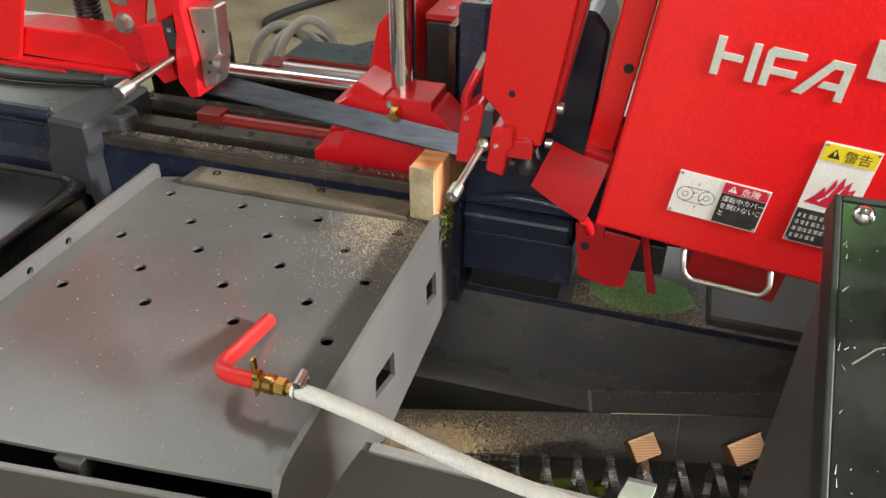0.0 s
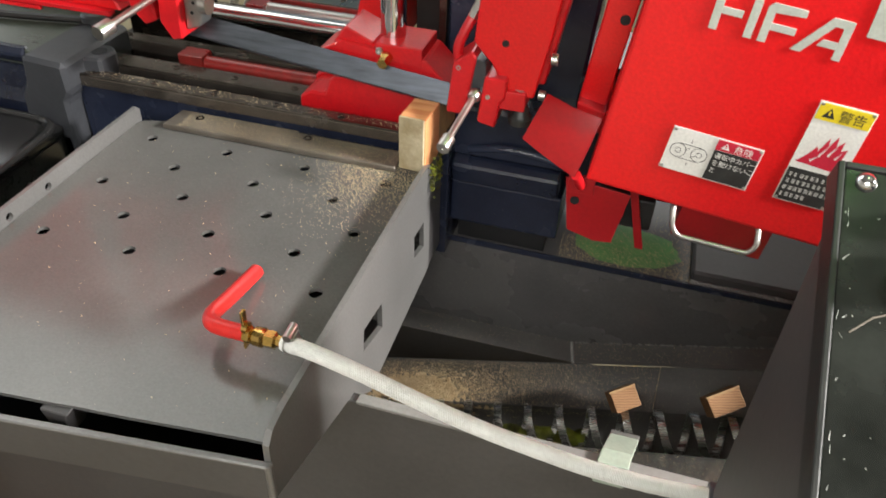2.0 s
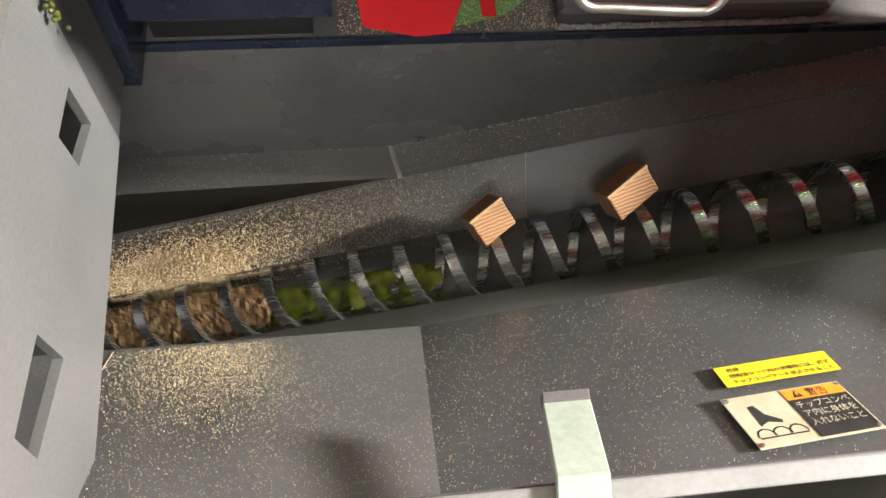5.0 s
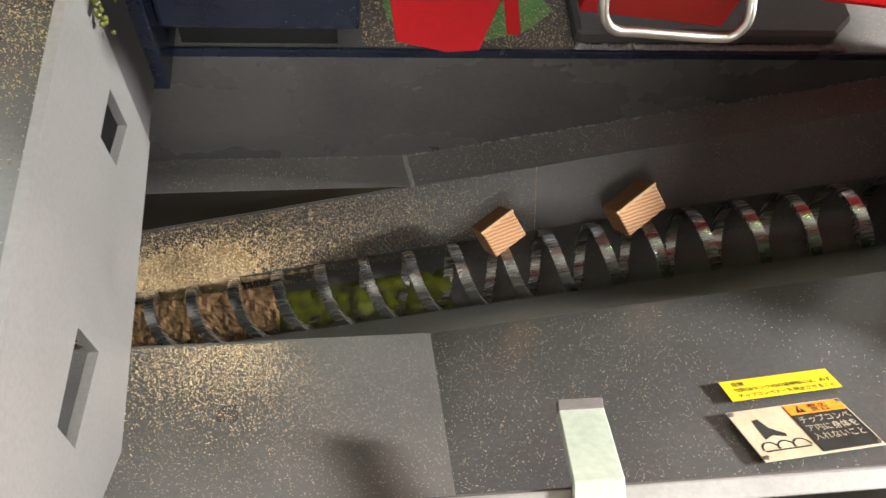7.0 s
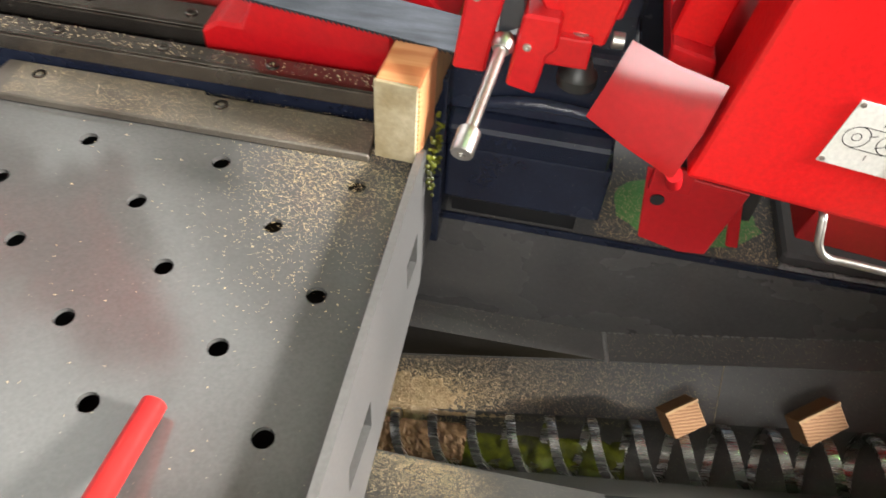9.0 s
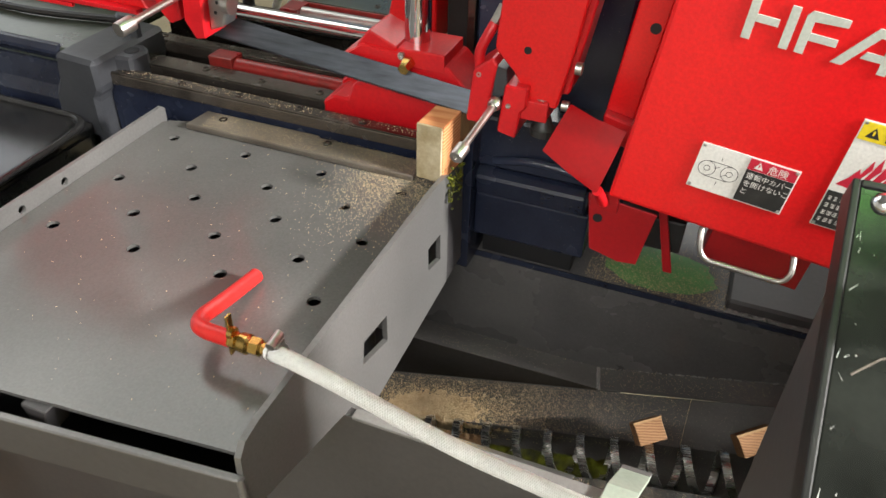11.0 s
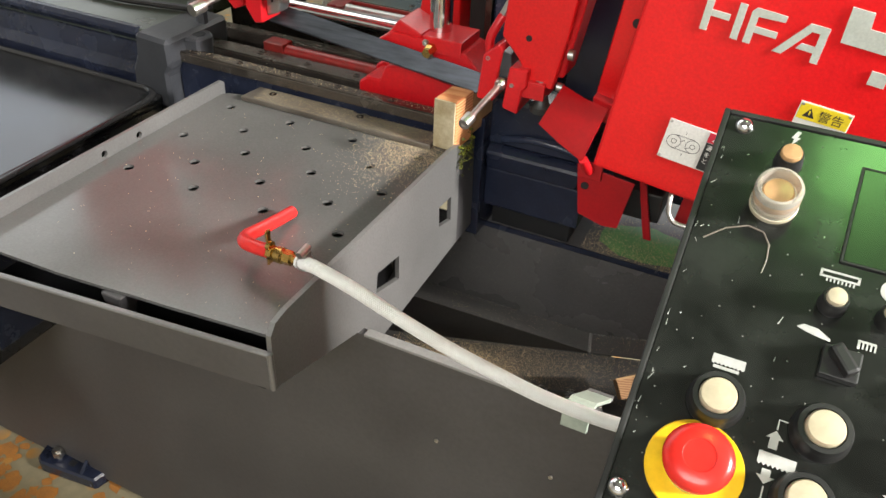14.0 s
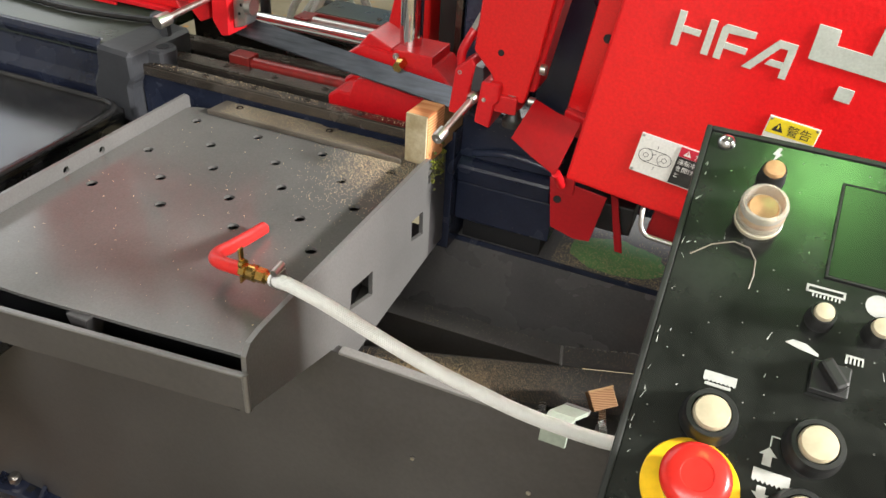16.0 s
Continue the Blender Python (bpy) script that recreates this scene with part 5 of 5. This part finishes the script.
wp = thing("screw_warning_plate", (0.52, -0.19, 0.50), "aged cream, black and orange riveted warning plate, its cream dimmed by painted shade", "label plate")
m = slope_matrix(0.473, -0.226) @ pose(0, 0, 0, 0, 0, 5) @ Matrix.Diagonal((1, 1.15, 1, 1))
part("plate", box(0, 0.094, 0, 0.047, 0, 0.0008, 0.0003, m), LABEL_C, wp)
flat_label(wp, "black_field", (0.046, 0.0015), 0.0465, 0.034, LABEL_K, m, 0.0009)
flat_label(wp, "orange_field", (0.046, 0.0355), 0.0465, 0.0100, LABEL_O, m, 0.0009)
warn_triangle(wp, 0.056, 0.0402, 0.007, LABEL_K, LABEL_O, m, 0.0017)
words(wp, "警告", (0.064, 0.0372), 0.0082, LABEL_K, m, 0.0017)
words(wp, "チップコンベ", (0.048, 0.0275), 0.0070, LABEL_C, m, 0.0017)
words(wp, "ア内に身体を", (0.048, 0.0195), 0.0070, LABEL_C, m, 0.0017)
words(wp, "入れないこと", (0.048, 0.0115), 0.0070, LABEL_C, m, 0.0017)
lines(wp, "screw_drawing", [((0.006, 0.008), (0.042, 0.008))] + ring_segs(0.012, 0.009, 0.0065, 10, 0.0, math.pi) + ring_segs(0.024, 0.009, 0.0065, 10, 0.0, math.pi) + ring_segs(0.036, 0.009, 0.0065, 10, 0.0, math.pi), 0.0012, LABEL_K, m, 0.0010)
bmh = bmesh.new()
bmh.faces.new([bmh.verts.new(m @ Vector((*p, 0.001))) for p in [(0.013, 0.018), (0.014, 0.036), (0.019, 0.037), (0.022, 0.028), (0.031, 0.021), (0.030, 0.0185), (0.020, 0.021)]])
part("pictogram", bmh, LABEL_K, wp)
for px, py in ((0.003, 0.003), (0.091, 0.003), (0.003, 0.044), (0.091, 0.044)):
    part("rivet", lathe(m @ Vector((px, py, 0.0008)), m.to_3x3() @ Vector((0, 0, 1)), [(0.0022, 0), (0.002, 0.0008), (0.0008, 0.0013)], 12), SATIN, wp, "", True)

# ---------- green patch on the shelf, and coolant sludge ---
rg = random.Random(4)
bmg = bmesh.new()
pts = [(0.312 + (0.080 + rg.uniform(-.006, .006)) * math.cos(t), 0.225 + (0.052 + rg.uniform(-.004, .004)) * math.sin(t)) for t in np.linspace(0, math.tau, 28, endpoint=False)]
bmg.faces.new([bmg.verts.new((x, y, WZ + 0.0012)) for x, y in pts])
solo("shelf_patch", bmg, GREENPATCH, "irregular green patch on the dark shelf", "coolant film")
bmg = bmesh.new()
rows = []
for x in np.linspace(0.10, 0.31, 60):
    za = axis_z(x)
    rows.append([(x, y, za - 0.027 - 0.004 * (0.07 - y) / 0.06 + 0.006 * noise.noise((x * 60, y * 60, 0)) + rg.uniform(0, 0.002)) for y in np.linspace(0.066, 0.014, 14)])
gg = sheet(rows, 0.001)
solo("coolant_sludge", gg, MUCK, "yellow-green coolant sludge in the screw channel", "sludge", "stuff", smooth=True)

# ---------- sawdust ----------
R = random.Random(11)


def pile(r):
    x = min(0.2, max(-0.11, r.gauss(0.01, 0.065)))
    y = min(0.130, max(0.074, r.gauss(0.096, 0.014)))
    h = 0.012 * math.exp(-((x - 0.03) / 0.05) ** 2 - ((y - 0.092) / 0.018) ** 2)
    return (x, y, channel_z(x, y) + 0.002 + h * r.random()), (0, 0, 1)


def pile2(r):
    x, y = min(0.40, max(-0.1, r.gauss(0.13, 0.13))), min(0.133, max(0.07, r.uniform(0.078, 0.134)))
    return (x, y, channel_z(x, y) + 0.0030), (0, 0, 1)


def wall_height(x, y):
    """Surface of the sloping front wall."""
    top = 0.552 if x < 0.272 else 0.5535 + 0.03 * (x - 0.27)
    return front_z(x) + (top - front_z(x)) * (-0.045 - y) / 0.196


def on_slope(r):
    x, y = r.gauss(0.10, 0.06), -0.048 - abs(r.gauss(0, 0.055))
    x = min(max(x, -0.01), 0.40)
    y = max(y, -0.22)
    return (x, y, wall_height(x, y) + 0.0036), (0, 0, 1)


def on_slope_wide(r):
    x, y = r.uniform(-0.01, 0.5), r.uniform(-0.23, -0.05)
    return (x, y, wall_height(x, y) + 0.0036), (0, 0, 1)


def on_plate(r):
    x, y = 0.036 - abs(r.gauss(0.055, 0.038)), 0.044 - abs(r.gauss(0.02, 0.06))
    return (min(x, 0.036), max(y, -0.3), 0.7208), (0, 0, 1)


def on_plate_wide(r):
    return (r.uniform(-0.34, 0.03), r.uniform(-0.40, 0.04), 0.7205), (0, 0, 1)


def on_bar(r):
    return (r.uniform(-0.31, 0.0), r.uniform(0.028, 0.068), 0.7288), (0, 0, 1)


def on_shelf(r):
    return (r.uniform(0.212, 0.41), 0.167 + abs(r.gauss(0, 0.06)), WZ + 0.0016), (0, 0, 1)


def on_strip(r):
    x = r.uniform(0.0, 0.5)
    y = r.uniform(0.133, 0.161)
    low = 0.347 if x < 0.267 else 0.352 + 0.276 * (x - 0.267)
    return (x, y, low + (weld_z(x) - low) * (y - 0.131) / 0.032 + 0.0038), (0, 0, 1)


def on_rail(r):
    return (r.uniform(-0.48, 0.0), r.uniform(0.074, 0.096), 0.7527), (0, 0, 1)


mound = bmesh.new()
mrows = []
for x in np.linspace(-0.125, 0.16, 84):
    row = []
    for y in np.linspace(0.060, 0.128, 26):
        h = 0.009 * math.exp(-((x - 0.01) / 0.065) ** 2 - ((y - 0.092) / 0.018) ** 2) - 0.003
        h += 0.0025 * noise.noise((x * 150, y * 150, 1)) + 0.0015 * noise.noise((x * 420, y * 420, 2))
        row.append((x, y, channel_z(x, y) + 0.001 + h))
    mrows.append(row)
solo("sawdust_heap", sheet(mrows, 0.0006), SAWDUST, "damp crumbly sawdust heap against the chip screw", "sawdust", "stuff")
irows = []
for x in np.linspace(-0.125, 0.115, 70):
    irows.append([(x, y, axis_z(x) - 0.014 - 0.10 * max(0.0, x - 0.03) + 0.25 * (y - 0.045) + 0.004 * noise.noise((x * 120, y * 120, 5)) + 0.002 * noise.noise((x * 380, y * 380, 6))) for y in np.linspace(0.071, 0.013, 18)])
solo("sawdust_heap", sheet(irows, 0.0006), WET_DUST, "brown soaked sawdust inside the chip screw", "sawdust", "stuff")
stuff("sawdust_pile", grains(9000, pile, 0.0011, R), SAWDUST, "heap of damp sawdust crumbs in the chip trough", "sawdust")
stuff("sawdust", grains(15000, pile2, 0.00055, R), SAWDUST, "fine sawdust along the trough channel", "sawdust")
stuff("sawdust", grains(10000, on_slope, 0.00055, R), SAWDUST, "fine sawdust stuck to the sloping trough wall", "sawdust")
stuff("sawdust", grains(4500, on_slope_wide, 0.0004, R), SAWDUST, "thin sawdust scattered on the trough wall", "sawdust")
stuff("sawdust", grains(5200, on_plate, 0.00042, R, 1.5), SAWDUST, "sawdust strewn on the grey outfeed tray", "sawdust")
stuff("sawdust", grains(160, on_plate_wide, 0.0005, R, 2.0), SAWDUST, "stray chips on the grey outfeed tray", "sawdust")
stuff("sawdust", grains(4200, on_bar, 0.00034, R), SAWDUST, "sawdust on the worn bed strip", "sawdust")
stuff("sawdust", grains(3000, on_shelf, 0.0008, R), SAWDUST, "sawdust on the dark shelf", "sawdust")
stuff("sawdust", grains(1600, on_strip, 0.0005, R), SAWDUST, "sawdust along the weld in the trough", "sawdust")
stuff("sawdust", grains(500, on_rail, 0.0007, R), SAWDUST, "sawdust on the oily slide rail", "sawdust")
bms = bmesh.new()
for k in range(90):
    x, y = R.gauss(0.034, 0.006), R.uniform(0.024, 0.07)
    bmesh.ops.create_icosphere(bms, subdivisions=1, radius=R.uniform(0.001, 0.0025), matrix=Matrix.Translation((0.049 + R.uniform(0, 0.006), y, 0.70 + R.gauss(0.02, 0.012))))
solo("sludge_clump", bms, MUCK, "yellow-green sawdust sludge stuck behind the side plate", "sludge", "stuff")

# ---------- casting, beam and pan beside the tray ----------
cast = thing("bed_casting", (-0.53, 0.1, 0.60), "dark grey painted machine bed casting", "casting")
part("body", prism([(-0.585, 0.60), (-0.50, 0.60), (-0.497, 0.72), (-0.487, 0.735), (-0.487, 0.778), (-0.556, 0.782), (-0.562, 0.74), (-0.575, 0.715)], "y", 0.045, 0.20, 0.006), GREYCAST, cast)
part("boss", prism([(-0.500, 0.085), (-0.462, 0.09), (-0.458, 0.125), (-0.475, 0.14), (-0.502, 0.135)], "z", 0.70, 0.772, 0.004), GREYCAST, cast)
# boss hole: shade painted as a flat black disc
part("boss_hole", rod((-0.478, 0.114, 0.7715), (-0.478, 0.114, 0.7728), 0.011), DARK, cast, "", True)
part("lower_lug", box(-0.568, -0.505, 0.045, 0.075, 0.60, 0.665, 0.004), GREYCAST, cast)
part("knob_stem", rod((-0.50, 0.15, 0.77), (-0.50, 0.15, 0.80), 0.010, n=6), GREYCAST, cast)
part("knob", lathe((-0.50, 0.15, 0.80), (0, 0, 1), [(0.012, 0), (0.021, 0.003), (0.021, 0.011), (0.018, 0.014)], 28), GREYCAST, cast, "dark round knob", True)
table = thing("infeed_table", (-0.9, 0.15, 0.70), "long worn oily infeed table beam", "table")
part("table_top", box(-1.9, -0.552, 0.068, 0.40, 0.755, 0.779, 0.003), OLIVE, table, "worn green-tinged table top")
part("front_beam", prism([(0.071, 0.754), (0.060, 0.772), (0.070, 0.783), (0.080, 0.780), (0.08, 0.62), (0.056, 0.62), (0.056, 0.700), (0.064, 0.718)], "x", -1.9, -0.566, 0.003), NAVY, table, "dark navy profiled front beam")
part("cable_duct", tube([(-1.9, 0.25, 0.80), (-0.56, 0.25, 0.795)], 0.018, 12), NAVY, table, "", True)
part("cable", tube(curve_points([(-1.2, 0.13, 0.786), (-0.9, 0.16, 0.786), (-0.7, 0.15, 0.786), (-0.52, 0.18, 0.786)], 30), 0.006, 8), CABLE, table, "black cable", True)
pan = thing("coolant_pan", (-0.8, -0.1, 0.55), "glossy black coolant pan with rounded rim", "pan")
part("pan_floor", box(-1.7, -0.515, -0.60, 0.045, 0.664, 0.682, 0.006), GLOSSTRAY, pan)
part("rim", tube(curve_points([(-1.7, 0.045, 0.684), (-1.0, 0.045, 0.684), (-0.60, 0.045, 0.684), (-0.545, 0.042, 0.684), (-0.522, 0.026, 0.684), (-0.516, -0.01, 0.682), (-0.513, -0.12, 0.680), (-0.511, -0.30, 0.678)], 80), 0.006, 10), GLOSSTRAY, pan, "", True)
part("pan_skirt", box(-1.7, -0.518, -0.60, 0.044, 0.40, 0.665, 0.003), GLOSSTRAY, pan)
part("pan_side", box(-0.38, -0.372, -0.44, 0.06, 0.55, 0.70, 0.001), NAVY, pan)
# black box added to fill the gap with painted shade
part("shade_filler_box", box(-0.56, -0.36, 0.02, 0.07, 0.45, 0.60, 0.001), DARK, pan)

# ---------- levelling foot ----------
foot = thing("levelling_foot", (-0.64, -0.27, FLOOR), "dark painted levelling foot with hexagon bolt", "machine foot")
part("foot_plate", prism([(-0.705, -0.280), (-0.69, -0.290), (-0.560, -0.275), (-0.545, -0.21), (-0.725, -0.21)], "z", FLOOR, FLOOR + 0.03, 0.004), NAVY, foot)
part("rib", prism([(-0.253, FLOOR + 0.03), (-0.253, FLOOR + 0.05), (-0.275, FLOOR + 0.03)], "x", -0.598, -0.590, 0.001), NAVY, foot)
part("levelling_bolt", join(rod((-0.663, -0.262, FLOOR + 0.03), (-0.663, -0.262, FLOOR + 0.055), 0.0065), rod((-0.663, -0.262, FLOOR + 0.038), (-0.663, -0.262, FLOOR + 0.048), 0.012, n=6)), SATIN, foot, "bare steel levelling bolt")
# slot shown by a thin black plate in place of shade inside it
part("slot", box(-0.635, -0.62, -0.268, -0.255, FLOOR + 0.0295, FLOOR + 0.0308, 0.0004), DARK, foot)
rust = bmesh.new()
for k in range(160):
    x, y, r0 = -0.75 + R.gauss(0, 0.14), -0.36 + R.gauss(0, 0.07), R.uniform(0.004, 0.022)
    rust.faces.new([rust.verts.new((x + r0 * R.uniform(.5, 1.3) * math.cos(t), y + r0 * R.uniform(.5, 1.3) * math.sin(t), FLOOR + 0.0008 + 0.00002 * k)) for t in np.linspace(0, math.tau, 9, endpoint=False)])
solo("rust_stain", rust, surface("orange_rust", (0.42, 0.16, 0.02), (0.3, 0.13, 0.03), (0.7, 0.9), 0, 60, 300, 0.4), "orange rust stain on the concrete floor", "rust stain", "stuff")

# ---------- behind the machine ----------
for k, (pts, r) in enumerate((([(-0.505, 0.52, 0.66), (-0.49, 0.54, 0.73), (-0.455, 0.56, 0.766), (-0.42, 0.58, 0.755), (-0.40, 0.60, 0.70), (-0.39, 0.62, 0.60)], 0.008),
                              ([(-0.47, 0.50, 0.66), (-0.455, 0.52, 0.72), (-0.43, 0.56, 0.757), (-0.40, 0.60, 0.74), (-0.37, 0.64, 0.68)], 0.007),
                              ([(-0.435, 0.50, 0.66), (-0.425, 0.52, 0.74), (-0.395, 0.56, 0.782), (-0.36, 0.58, 0.768), (-0.345, 0.60, 0.72), (-0.33, 0.62, 0.60)], 0.0085))):
    c = thing("flexible_conduit", pts[0], "grey ribbed flexible conduit arching behind the saw", "conduit", "conduits behind the saw")
    cp = curve_points(pts, 60)
    part("conduit", tube(cp, r, 12), GREYTUBE, c, "", True)
    ribs = bmesh.new()
    for i in range(2, len(cp) - 2):
        dd = (cp[i + 1] - cp[i - 1]).normalized() * 0.0015
        rod(cp[i] - dd, cp[i] + dd, r * 1.06, n=12, bm=ribs)
    tagged(part("ribs", ribs, GREYTUBE, c), kind="stuff")
solo("floor_cable", tube(curve_points([(-1.2, 2.2, FLOOR + 0.02), (-1.35, 2.6, FLOOR + 0.02), (-1.75, 2.75, FLOOR + 0.02), (-1.6, 3.3, FLOOR + 0.02), (-1.2, 3.9, FLOOR + 0.02), (-0.4, 4.3, FLOOR + 0.02)], 60), 0.02, 10), CABLE, "thick black cable lying on the concrete floor", "cable", smooth=True)
solo("floor_cable", tube(curve_points([(-1.0, 2.0, FLOOR + 0.02), (-1.2, 2.4, FLOOR + 0.02), (-1.0, 2.7, FLOOR + 0.02), (-0.7, 2.6, FLOOR + 0.02), (-0.75, 2.2, FLOOR + 0.02)], 50), 0.018, 10), CABLE, "coil of black cable on the concrete floor", "cable", smooth=True)
crate = thing("white_crate", (-2.1, 1.35, FLOOR), "white painted box on the concrete floor", "box")
part("box_body", box(-2.5, -1.85, 1.1, 1.6, FLOOR, 0.30, 0.01), WALLM, crate)
part("box_lid", box(-2.52, -1.83, 1.08, 1.62, 0.301, 0.33, 0.008), WALLM, crate)
cab = thing("grey_cabinet", (0.9, 1.9, FLOOR), "pale grey steel cabinet behind the saw", "cabinet")
part("body", box(0.55, 1.5, 1.7, 2.2, FLOOR + 0.06, 1.6, 0.01), WALLM, cab)
part("door", box(0.57, 1.02, 1.685, 1.699, FLOOR + 0.1, 1.55, 0.003), LIP, cab)
part("door", box(1.03, 1.48, 1.685, 1.699, FLOOR + 0.1, 1.55, 0.003), LIP, cab)
part("plinth", box(0.57, 1.48, 1.72, 2.2, FLOOR, FLOOR + 0.06, 0.003), DARK, cab)
lamp = thing("ceiling_lamp", (0.78, 0.0, 3.22), "round greenish workshop ceiling lamp", "lamp")
part("shade", lathe((0.78, 0, 3.21), (0, 0, 1), [(0.26, 0), (0.24, 0.05), (0.09, 0.20), (0.05, 0.59)], 32), SATIN, lamp, "", True)
